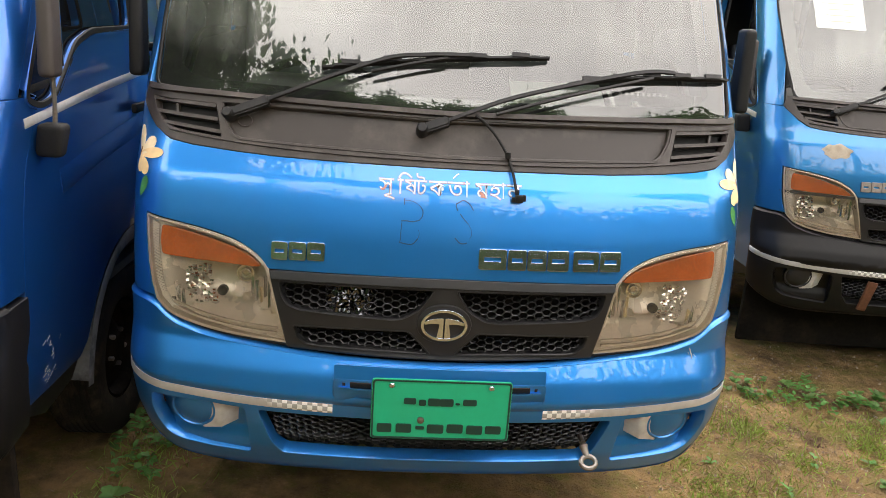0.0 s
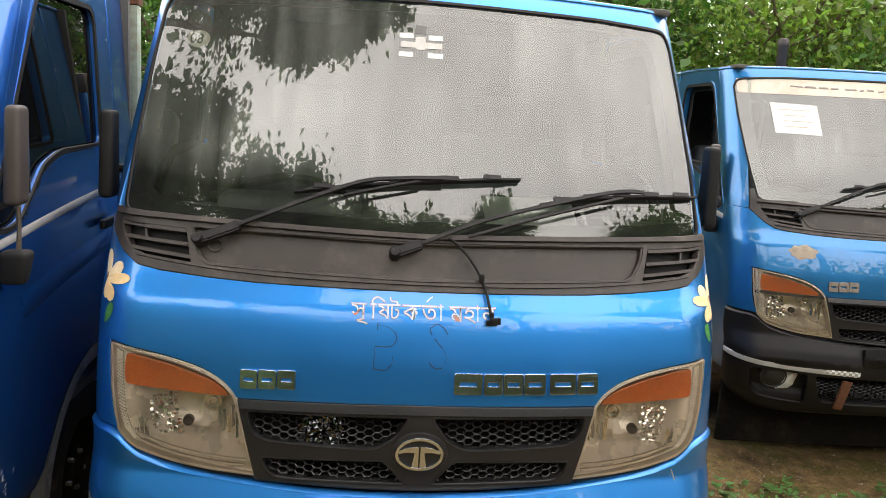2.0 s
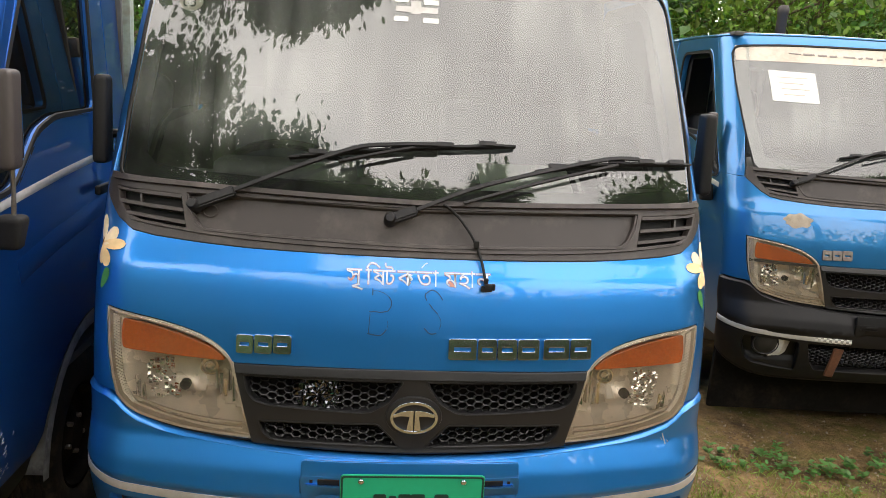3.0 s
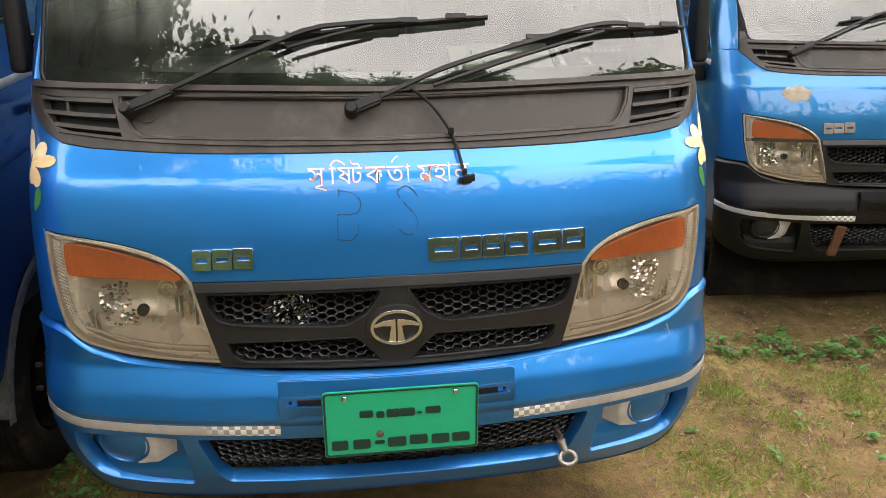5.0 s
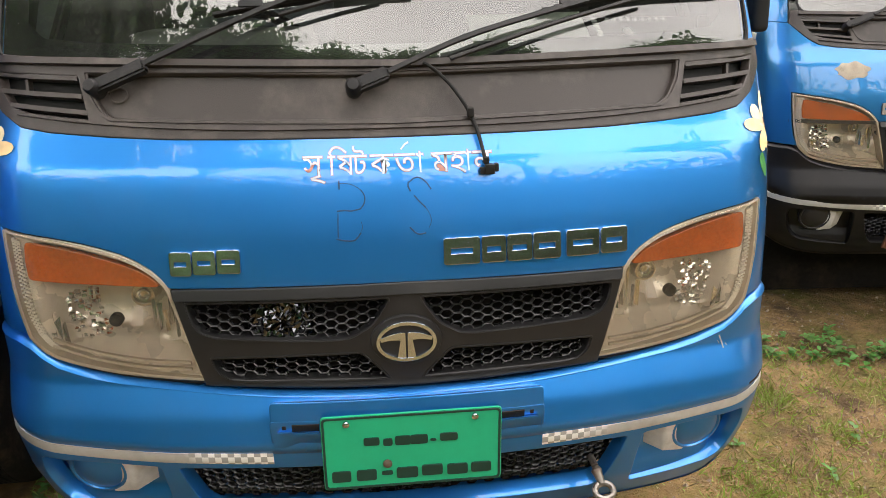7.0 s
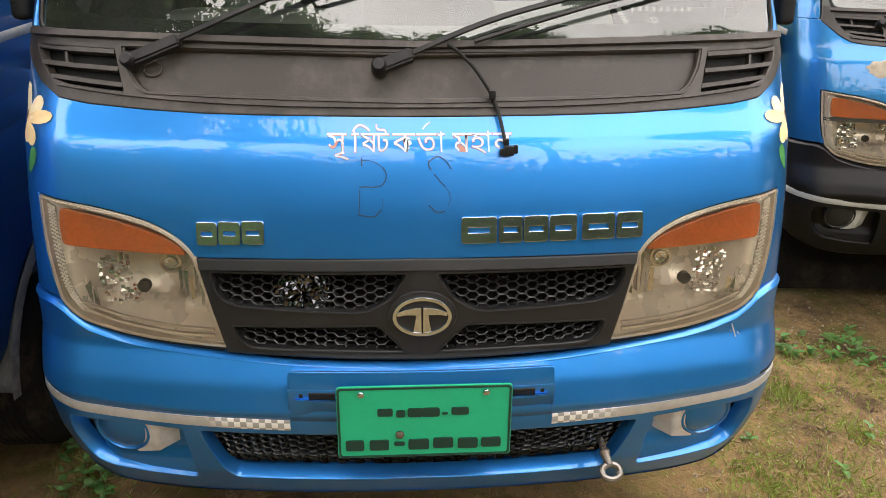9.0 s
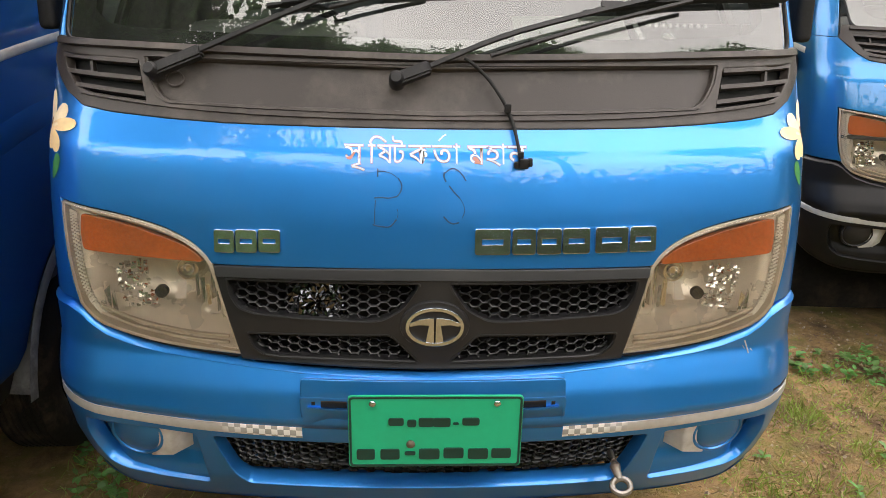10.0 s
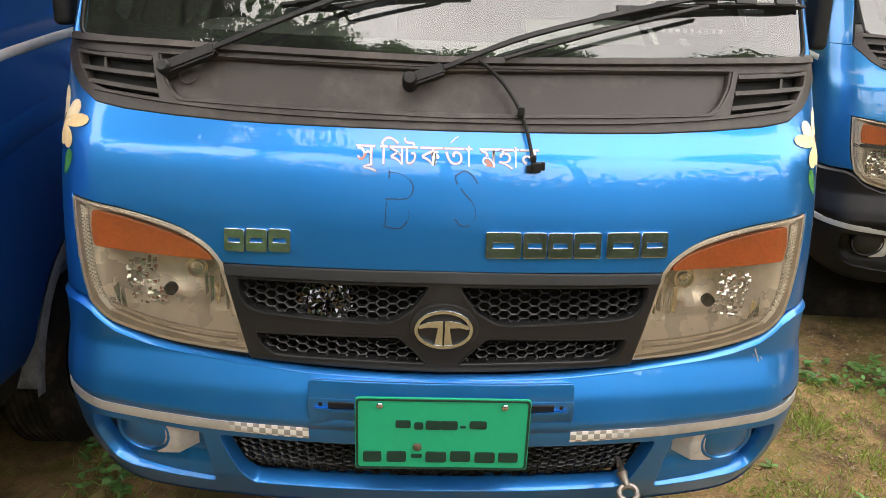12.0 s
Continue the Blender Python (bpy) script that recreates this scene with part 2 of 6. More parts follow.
M_FENDERFLAP = mat("scuffed_grey_mudguard", (0.17, 0.18, 0.185), rough=0.5, vary=0.3, scale=9, dirt=(0.05, 0.055, 0.06), dirt_amount=0.9, dirt_scale=7)
M_PRISM = mat("pale_prism_plastic", (0.72, 0.69, 0.62), rough=0.25, vary=0.1, scale=30, coat=0.5)
M_HORN = mat("dented_horn_cover", (0.11, 0.115, 0.125), rough=0.12, metal=1.0, vary=0.5, scale=60)
M_SCRATCH = mat("bare_grey_scratch", (0.30, 0.33, 0.36), rough=0.5, vary=0.2, scale=40)
M_BARK = mat("grey_brown_bark", (0.15, 0.115, 0.08), rough=0.9, vary=0.35, scale=8, bump=0.8, bump_scale=50)
M_LEAF = leafy("green_leaf", (0.062, 0.135, 0.028), rough=0.42, vary=0.12, scale=5, island=0.45)
M_LEAF2 = leafy("yellow_green_leaf", (0.15, 0.24, 0.045), rough=0.42, vary=0.12, scale=5, island=0.40)
M_LEAFDARK = leafy("dark_green_leaf", (0.085, 0.140, 0.050), rough=0.45, vary=0.15, scale=3, island=0.45)
M_GRASS = leafy("grass_blade", (0.185, 0.235, 0.052), rough=0.5, vary=0.15, scale=6, island=0.45)
M_DRYGRASS = mat("dry_straw", (0.27, 0.205, 0.105), rough=0.7, vary=0.2, scale=10, island=0.4)
M_WEED = leafy("weed_leaf", (0.085, 0.19, 0.045), rough=0.45, vary=0.15, scale=9, island=0.35)
M_DEADLEAF = mat("dead_leaf_flake", (0.155, 0.095, 0.048), rough=0.8, vary=0.2, scale=20, island=0.5)
M_STICKERTAN = mat("weathered_tan_sticker", (0.40, 0.34, 0.26), rough=0.6, vary=0.3, scale=40, dirt=(0.20, 0.17, 0.13), dirt_amount=0.8, dirt_scale=30)
M_PEBBLE = mat("earth_clod", (0.26, 0.20, 0.14), rough=0.9, vary=0.25, scale=20, island=0.35)


def tape_material():
    m = mat("silver_reflective_tape", (0.50, 0.50, 0.485), rough=0.32, metal=0.25, vary=0.12, scale=14, dirt=(0.36, 0.35, 0.33), dirt_amount=0.6, dirt_scale=7)
    n, l = m.node_tree.nodes, m.node_tree.links
    b = n["Principled BSDF"]
    old = b.inputs["Base Color"].links[0].from_socket
    tc, ch, mx, nz, mr = n.new("ShaderNodeTexCoord"), n.new("ShaderNodeTexChecker"), n.new("ShaderNodeMix"), n.new("ShaderNodeTexNoise"), n.new("ShaderNodeMapRange")
    ch.inputs["Scale"].default_value = 82.0
    ch.inputs["Color1"].default_value, ch.inputs["Color2"].default_value = (0.86, 0.86, 0.84, 1), (0.36, 0.36, 0.35, 1)
    mp = n.new("ShaderNodeMapping")
    mp.inputs["Scale"].default_value = (1, 0.0, 1)
    l.new(tc.outputs["Object"], mp.inputs["Vector"])
    l.new(mp.outputs["Vector"], ch.inputs["Vector"])
    # the checks have worn away except at the inner ends
    sx, ax, ad = n.new("ShaderNodeSeparateXYZ"), n.new("ShaderNodeMath"), n.new("ShaderNodeMath")
    nz.inputs["Scale"].default_value = 9.0
    l.new(tc.outputs["Object"], nz.inputs["Vector"])
    l.new(tc.outputs["Object"], sx.inputs["Vector"])
    ax.operation, ad.operation = "ABSOLUTE", "MULTIPLY_ADD"
    l.new(sx.outputs["X"], ax.inputs[0])
    l.new(nz.outputs["Fac"], ad.inputs[0])
    ad.inputs[1].default_value = -0.22
    l.new(ax.outputs[0], ad.inputs[2])
    mr.inputs["From Min"].default_value, mr.inputs["From Max"].default_value = 0.25, 0.30
    mr.inputs["To Min"].default_value, mr.inputs["To Max"].default_value = 1.0, 0.0
    l.new(ad.outputs[0], mr.inputs["Value"])
    mx.data_type = "RGBA"
    l.new(mr.outputs["Result"], mx.inputs["Factor"])
    l.new(old, mx.inputs["A"])
    l.new(ch.outputs["Color"], mx.inputs["B"])
    l.new(mx.outputs["Result"], b.inputs["Base Color"])
    return m


M_SILVERTAPE = tape_material()


def soil_material():
    """Damp trodden earth: pale crust, dark wet patches, grit and a little moss."""
    m = bpy.data.materials.new("damp_earth")
    m.use_nodes = True
    n, l = m.node_tree.nodes, m.node_tree.links
    b = n["Principled BSDF"]
    tc = n.new("ShaderNodeTexCoord")

    def nz(scale, detail=8.0, rough=0.6):
        t = n.new("ShaderNodeTexNoise")
        t.inputs["Scale"].default_value, t.inputs["Detail"].default_value, t.inputs["Roughness"].default_value = scale, detail, rough
        l.new(tc.outputs["Object"], t.inputs["Vector"])
        return t.outputs["Fac"]

    def step(v, lo, hi, a=0.0, z=1.0):
        r = n.new("ShaderNodeMapRange")
        r.inputs["From Min"].default_value, r.inputs["From Max"].default_value = lo, hi
        r.inputs["To Min"].default_value, r.inputs["To Max"].default_value = a, z
        l.new(v, r.inputs["Value"])
        return r.outputs["Result"]

    def mixc(f, a, bcol):
        x = n.new("ShaderNodeMix")
        x.data_type = "RGBA"
        l.new(f, x.inputs["Factor"])
        for sock, v in (("A", a), ("B", bcol)):
            if isinstance(v, tuple):
                x.inputs[sock].default_value = (*v, 1)
            else:
                l.new(v, x.inputs[sock])
        return x.outputs["Result"]

    c = mixc(step(nz(1.6), 0.35, 0.65), (0.200, 0.126, 0.054), (0.345, 0.226, 0.105))
    c = mixc(step(nz(14.0), 0.4, 0.7), c, (0.140, 0.095, 0.050))
    c = mixc(step(nz(2.7, 6), 0.52, 0.64, 0, 0.8), c, (0.055, 0.034, 0.018))
    c = mixc(step(nz(5.0, 10, 0.75), 0.48, 0.60, 0, 0.8), c, (0.130, 0.122, 0.030))
    c = mixc(step(nz(90.0, 3), 0.6, 0.75, 0, 0.5), c, (0.32, 0.245, 0.15))
    b.inputs["Specular IOR Level"].default_value = 0.15
    l.new(c, b.inputs["Base Color"])
    l.new(step(nz(2.7, 6), 0.5, 0.68, 0.92, 0.55), b.inputs["Roughness"])
    bp, bp2 = n.new("ShaderNodeBump"), n.new("ShaderNodeBump")
    bp.inputs["Strength"].default_value, bp.inputs["Distance"].default_value = 1.0, 0.045
    bp2.inputs["Strength"].default_value, bp2.inputs["Distance"].default_value = 1.0, 0.012
    l.new(nz(9.0, 8, 0.65), bp.inputs["Height"])
    l.new(nz(75.0, 5, 0.7), bp2.inputs["Height"])
    l.new(bp.outputs["Normal"], bp2.inputs["Normal"])
    l.new(bp2.outputs["Normal"], b.inputs["Normal"])
    return m


M_SOIL = soil_material()


# ---- mesh helpers ----
def part(name, bm, material, parent=None, label="", smooth=True):
    """Links a bmesh (or mesh) as one mesh object under a thing or a part."""
    if isinstance(bm, bmesh.types.BMesh):
        me = bpy.data.meshes.new(name)
        bmesh.ops.recalc_face_normals(bm, faces=bm.faces)
        bm.to_mesh(me)
        bm.free()
    else:
        me = bm
    if smooth:
        me.polygons.foreach_set("use_smooth", [True] * len(me.polygons))
        me.set_sharp_from_angle(angle=radians(42))
        att = me.attributes.get("surface_normal")
        if att:
            # shade panels by the true surface, not by their triangles
            vn = np.zeros(len(me.vertices) * 3, dtype=np.float32)
            att.data.foreach_get("vector", vn)
            vn = vn.reshape(-1, 3)
            ln = np.zeros(len(me.loops) * 3, dtype=np.float32)
            me.corner_normals.foreach_get("vector", ln)
            ln = ln.reshape(-1, 3)
            vi = np.zeros(len(me.loops), dtype=np.int32)
            me.loops.foreach_get("vertex_index", vi)
            known = np.abs(vn[vi]).sum(axis=1) > 0.1
            ln[known] = vn[vi][known]
            me.normals_split_custom_set(ln.tolist())
    for m in (material if isinstance(material, (list, tuple)) else [material]):
        me.materials.append(m)
    ob = new(name, me)
    if parent:
        ob.parent = parent
    if label:
        ob["label"] = label
    return ob


def thing(name, at, label, category, group="", kind=""):
    e = new(name)
    e.empty_display_size = 0.1
    e.matrix_world = at
    return tagged(e, label, category, group, kind)


def rounded(pts, r, n=4):
    """The closed outline with each corner rounded."""
    out = []
    k = len(pts)
    for i in range(k):
        p, a, b = Vector(pts[i]), Vector(pts[i - 1]), Vector(pts[(i + 1) % k])
        da, db = a - p, b - p
        ra = min(r, da.length * 0.45)
        rb = min(r, db.length * 0.45)
        s, e = p + da.normalized() * ra, p + db.normalized() * rb
        for j in range(n + 1):
            f = j / n
            out.append(tuple(s * (1 - f) ** 2 + p * 2 * f * (1 - f) + e * f * f))
    return out


def spline(pts, n=4, closed=False):
    """A smooth line through the points."""
    out, k = [], len(pts)
    for i in range(k if closed else k - 1):
        g = (lambda j: Vector(pts[j % k])) if closed else (lambda j: Vector(pts[min(max(j, 0), k - 1)]))
        a, b, c, d = g(i - 1), g(i), g(i + 1), g(i + 2)
        for j in range(n):
            t = j / n
            out.append(tuple(0.5 * (2 * b + (c - a) * t + (2 * a - 5 * b + 4 * c - d) * t * t + (3 * b - a - 3 * c + d) * t ** 3)))
    if not closed:
        out.append(tuple(pts[-1]))
    return out


def dense(pts, step=0.02):
    """The line with points added, so that it follows a curved surface."""
    out = []
    for a, b in zip(pts, pts[1:]):
        n = max(1, int((Vector(b) - Vector(a)).length / step))
        out += [tuple(Vector(a).lerp(Vector(b), k / n)) for k in range(n)]
    return out + [tuple(pts[-1])]


def flip(pts):
    return [(-a, b) for a, b in reversed(pts)]


def sheet(mapper, outer, holes=(), step=0.03, depth=0.012, roll=0.003, zstep=None, ease=None):
    """A panel: the outline (with holes) laid on mapper(a, b, off), cut into a fine net, with rolled edges turned back by depth."""
    bm = bmesh.new()
    lay = bm.verts.layers.float_vector.new("surface_normal")
    edges = []
    for loop in (outer, *holes):
        vs = [bm.verts.new((a, 0, b)) for a, b in loop]
        edges += [bm.edges.new((vs[i], vs[(i + 1) % len(vs)])) for i in range(len(vs))]
    bmesh.ops.triangle_fill(bm, use_beauty=True, use_dissolve=False, edges=edges, normal=(0, -1, 0))
    lo = [min(p[i] for p in outer) for i in (0, 1)]
    hi = [max(p[i] for p in outer) for i in (0, 1)]
    for axis, no, st in ((0, (1, 0, 0), step), (1, (0, 0, 1), zstep or step)):
        for k in range(math.floor(lo[axis] / st) + 1, math.ceil(hi[axis] / st)):
            c = (k * st, 0, 0) if axis == 0 else (0, 0, k * st)
            bmesh.ops.bisect_plane(bm, geom=bm.verts[:] + bm.edges[:] + bm.faces[:], dist=1e-5, plane_co=c, plane_no=no)
    bmesh.ops.remove_doubles(bm, verts=bm.verts, dist=2e-5)
    rim = [e for e in bm.edges if len(e.link_faces) == 1]
    outs = {}
    for e in rim:
        mid = e.link_faces[0].calc_center_median()
        d = e.verts[1].co - e.verts[0].co
        nn = Vector((d.z, 0, -d.x))
        if nn.length < 1e-9:
            continue
        nn.normalize()
        if nn.dot(e.verts[0].co - mid) < 0:
            nn = -nn
        for v in e.verts:
            outs[v] = outs.get(v, Vector()) + nn
    for v in bm.verts:
        v[lay] = (0, 0, 0)
    flat = {v: (v.co.x, v.co.z) for v in bm.verts}
    rings = {}
    for v, nn in outs.items():
        nn = nn.normalized()
        rings[v] = []
        for grow, back in ((0.7, 0.3), (1.0, 1.0), (1.0, None)):
            a, b = v.co.x + nn.x * roll * grow, v.co.z + nn.z * roll * grow
            rings[v].append(bm.verts.new(mapper(a, b, -(depth if back is None else roll * back))))
    e = 0.003
    for v, (a, b) in flat.items():
        v.co = mapper(a, b, 0.0)
        if ease and abs(a) > ease:
            # the pane bends less towards its edge than the panels beside it
            a = math.copysign(ease + (abs(a) - ease) * 0.3, a)
        nn = (mapper(a + e, b, 0.0) - mapper(a - e, b, 0.0)).cross(mapper(a, b + e, 0.0) - mapper(a, b - e, 0.0)).normalized()
        v[lay] = nn if nn.dot(mapper(a, b, 0.01) - mapper(a, b, 0.0)) > 0 else -nn
    for e in rim:
        p, q = e.verts
        if p not in rings or q not in rings:
            continue
        cols = [(p, q)] + [(rings[p][i], rings[q][i]) for i in range(3)]
        for (a, b), (c, d) in zip(cols, cols[1:]):
            bm.faces.new((a, b, d, c))
    return bm


def tube(bm, pts, r, sides=8, caps=True):
    """A round bar along the points; r may be a list."""
    pts = [Vector(p) for p in pts]
    rs = r if isinstance(r, (list, tuple)) else [r] * len(pts)
    rings = []
    for i, p in enumerate(pts):
        d = (pts[min(i + 1, len(pts) - 1)] - pts[max(i - 1, 0)]).normalized()
        ref = Vector((0, 0, 1)) if abs(d.z) < 0.9 else Vector((1, 0, 0))
        s = d.cross(ref).normalized()
        t = s.cross(d)
        rings.append([bm.verts.new(p + (s * math.cos(k * math.tau / sides) + t * math.sin(k * math.tau / sides)) * rs[i]) for k in range(sides)])
    for a, b in zip(rings, rings[1:]):
        for k in range(sides):
            bm.faces.new((a[k], a[(k + 1) % sides], b[(k + 1) % sides], b[k]))
    if caps:
        bm.faces.new(rings[0][::-1])
        bm.faces.new(rings[-1])
    return bm


def box(bm, c, s, bevel=0.0, turn=None, seg=2):
    """A box with bevelled edges at centre c, size s."""
    made = bmesh.ops.create_cube(bm, size=1.0)["verts"]
    m = Matrix.Translation(c) @ (turn or Matrix()) @ Matrix.Diagonal((*s, 1))
    bmesh.ops.transform(bm, matrix=m, verts=made)
    if bevel:
        es = list({e for v in made for e in v.link_edges})
        bmesh.ops.bevel(bm, geom=es, offset=bevel, segments=seg, affect="EDGES", profile=0.6)
    return bm


def lathe(bm, rows, m=None, n=24):
    """Rows of (radius, height) turned round z, placed by m."""
    m = m or Matrix()
    rings = []
    for r, h in rows:
        if r < 1e-6:
            rings.append([bm.verts.new(m @ Vector((0, 0, h)))])
        else:
            rings.append([bm.verts.new(m @ Vector((r * math.cos(k * math.tau / n), r * math.sin(k * math.tau / n), h))) for k in range(n)])
    for a, b in zip(rings, rings[1:]):
        for k in range(n):
            q = [a[k % len(a)], a[(k + 1) % len(a)], b[(k + 1) % len(b)], b[k % len(b)]]
            q = list(dict.fromkeys(q))
            if len(q) > 2:
                bm.faces.new(q)
    return bm


# ---- the shape of the cab: u runs round the front from the middle to the sides, z is the height ----
_Z = np.linspace(0.15, 2.0, 926)
_Y = np.interp(_Z, [.20, .30, .34, .40, .47, .53, .56, .61, .655, .67, .75, .86, .95, 1.03, 1.060, 1.112, 1.13, 1.245, 1.84, 1.90, 2.0],
               [-.13, -.190, -.216, -.242, -.258, -.268, -.267, -.257, -.240, -.234, -.234, -.222, -.207, -.186, -.176, -.140, -.130, -.075, .262, .31, .42])
_W = np.interp(_Z, [.2, .34, .40, .47, .55, 1.15, 1.25, 1.40, 1.85, 1.92, 2.0], [.715, .75, .775, .793, .80, .80, .798, .794, .764, .745, .70])


def _smooth(a, s):
    k = np.exp(-0.5 * (np.arange(-40, 41) * 0.002 / s) ** 2)
    return np.convolve(np.pad(a, 40, mode="edge"), k / k.sum(), mode="valid")


_YS = np.where(_Z < 0.70, _smooth(_Y, 0.006), np.where((_Z > 1.035) & (_Z < 1.16), _smooth(_Y, 0.007), _smooth(_Y, 0.016)))
_WS = _smooth(_W, 0.02)


def prof(z):
    return float(np.interp(z, _Z, _YS))


def wide(z):
    return float(np.interp(z, _Z, _WS))


def crease_z(a):
    """The height of the crease that runs round the bumper above the tape."""
    return float(np.interp(a, [0, .257, .45, .57, .675, .772, .86], [.544, .5455, .5475, .5525, .559, .571, .585]))


def crease(d):
    """How far the bumper's upper half stands out over its lower half, d above the crease."""
    return 0.0 if d <= 0 or d > .13 else (d / .013 if d < .013 else 1 - (d - .013) / .117) * .010


def bare(u, z):
    a = abs(u)
    if a <= 0.66:
        x, y = a, 0.09 * (a / 0.74) ** 2
    else:
        f = min((a - 0.66) / 0.2, 1) * math.pi / 2
        x = 0.66 + 0.123 * math.sin(f)
        y = 0.09 * (0.66 / 0.74) ** 2 + 0.217 * (x - 0.66) + 0.11 * (1 - math.cos(f)) + max(0, a - 0.86)
    return Vector((math.copysign(x, u) * wide(z) / 0.80, prof(z) + y - (crease(z - crease_z(a)) if z < .70 else 0), z))


def front(u, z, off=0.0):
    """A point of the cab's front, moved outwards by off."""
    p = bare(u, z)
    if off:
        du, dz = bare(u + 0.002, z) - bare(u - 0.002, z), bare(u, z + 0.002) - bare(u, z - 0.002)
        p = p + du.cross(dz).normalized() * off
    return p


def corner_y(z):
    """Where the rounded corner has turned into the flat side."""
    return prof(z) + 0.0716 + 0.217 * 0.123 + 0.11


def side(s):
    """The mapper of a side panel (s = 1 or -1): a runs back along the truck."""
    def f(a, b, off=0.0):
        return Vector((s * (wide(b) * .97875 + off), a, b))
    return f


def strip(bm, pts, width, thick, off, mapper=front):
    """A flat bar that follows the points over the surface, thick in depth."""
    rows = []
    for i, (a, b) in enumerate(pts):
        p, q = Vector(pts[max(i - 1, 0)]), Vector(pts[min(i + 1, len(pts) - 1)])
        d = (q - p).normalized()
        nn = Vector((-d.y, d.x)) * width / 2
        rows.append([bm.verts.new(mapper(a + s * nn.x, b + s * nn.y, off + t)) for s, t in ((-1, 0), (-0.8, thick), (0.8, thick), (1, 0))])
    for r, t in zip(rows, rows[1:]):
        for k in range(4):
            bm.faces.new((r[k], r[(k + 1) % 4], t[(k + 1) % 4], t[k]))
    bm.faces.new(rows[0])
    bm.faces.new(rows[-1][::-1])
    return bm


def honeycomb(bm, inside, u0, u1, z0, z1, off, R=0.0130, row=0.0168, wall=0.0021, deep=0.012):
    """A moulded honeycomb: one six-sided tube a cell."""
    cu = 1.5 * R
    for i in range(math.floor(u0 / cu), math.ceil(u1 / cu) + 1):
        for j in range(math.floor(z0 / row) - 1, math.ceil(z1 / row) + 1):
            c = (i * cu, (j + (0.5 if i % 2 else 0)) * row)
            if not inside(*c):
                continue
            rings = []
            for shrink, d in ((0, -deep), (0, 0), (wall, -0.0018), (wall * 1.3, -deep)):
                ring = []
                for k in range(6):
                    a = k * math.pi / 3
                    hx, hz = math.cos(a) * (R - shrink), math.sin(a) * (row / math.sqrt(3) - shrink)
                    ring.append(bm.verts.new(front(c[0] + hx, c[1] + hz, off + d)))
                rings.append(ring)
            for a, b in zip(rings, rings[1:]):
                for k in range(6):
                    bm.faces.new((a[k], a[(k + 1) % 6], b[(k + 1) % 6], b[k]))
    return bm


def in_poly(poly, pad=0.0):
    def f(x, y):
        hit = False
        for i in range(len(poly)):
            (x1, y1), (x2, y2) = poly[i - 1], poly[i]
            if (y1 > y) != (y2 > y) and x < (x2 - x1) * (y - y1) / (y2 - y1) + x1:
                hit = not hit
        return hit
    return f


def grow(pts, d):
    c = Vector((sum(p[0] for p in pts) / len(pts), sum(p[1] for p in pts) / len(pts)))
    return [tuple(Vector(p) + (Vector(p) - c).normalized() * d) for p in pts]


# ---- outlines of the front, right half, mirrored ----
HL_TOP = spline([(.4215, .8535), (.434, .871), (.459, .892), (.503, .914), (.560, .9295), (.625, .941), (.7265, .954)], 3)
HL_SIDE = [(.7265, .954), (.724, .905), (.7185, .848), (.709, .798), (.697, .757)]
HL_LOW = spline([(.697, .757), (.680, .739), (.650, .718), (.591, .701), (.532, .690), (.474, .684), (.416, .680), (.373, .677)], 2)
HL_OUT = HL_TOP[:-1] + HL_SIDE[:-1] + HL_LOW
GRILLE_HALF = [(0, .8545), (.416, .8515), (.371, .671), (.14, .663), (0, .661)]
HOOD_HALF = [(0, 1.1085), (.15, 1.109), (.30, 1.1095), (.40, 1.1105), (.51, 1.1145), (.62, 1.1215), (.68, 1.130), (.722, 1.152), (.767, 1.187), (.788, 1.205), (.86, 1.208), (.86, .765), (.722, .765), (.702, .762)]
HOOD_HALF += [(.7175, .796), (.7275, .848), (.733, .905), (.7355, .961)] + [(a, b + 0.007) for a, b in reversed(HL_TOP[:-1])] + [(.416, .8585), (.2, .8605), (0, .8615)]
BUMPER_TOP = [(.86, .758), (.722, .758), (.693, .747), (.675, .731), (.6455, .711), (.590, .693), (.532, .682), (.474, .676), (.416, .671), (.37, .667), (.25, .659), (.12, .6555), (0, .6545)]
BUMPER_LOW = [(0, .340), (.34, .330), (.56, .322), (.66, .332), (.73, .352), (.80, .385), (.86, .42)]
INTAKE = rounded([(-.443, .512), (-.430, .456), (-.418, .408), (-.396, .377), (-.20, .379), (0, .382), (.20, .379), (.396, .377), (.418, .408), (.430, .456), (.443, .512)], .012)
POCKET = rounded([(.470, .514), (.560, .520), (.712, .524), (.721, .480), (.714, .435), (.700, .402), (.668, .384), (.590, .373), (.482, .367), (.474, .40), (.468, .46)], .014)
SLOT_U = rounded([(.026, .832), (.397, .831), (.390, .795), (.375, .772), (.345, .7620), (.236, .756), (.126, .7525), (.098, .756), (.060, .778), (.036, .812)], .010)
SLOT_L = rounded([(.028, .6705), (.15, .673), (.30, .675), (.330, .678), (.352, .696), (.360, .725), (.084, .729), (.054, .700)], .008)
COWL = [(0, 1.1115), (.15, 1.112), (.30, 1.1125), (.40, 1.1135), (.51, 1.1175), (.62, 1.1245), (.677, 1.133), (.7185, 1.155), (.760, 1.189), (.781, 1.206), (.772, 1.250), (.56, 1.243), (.30, 1.238), (0, 1.232)]
VENT = rounded([(.568, 1.219), (.743, 1.2255), (.730, 1.195), (.698, 1.161), (.660, 1.150), (.546, 1.139)], .006)
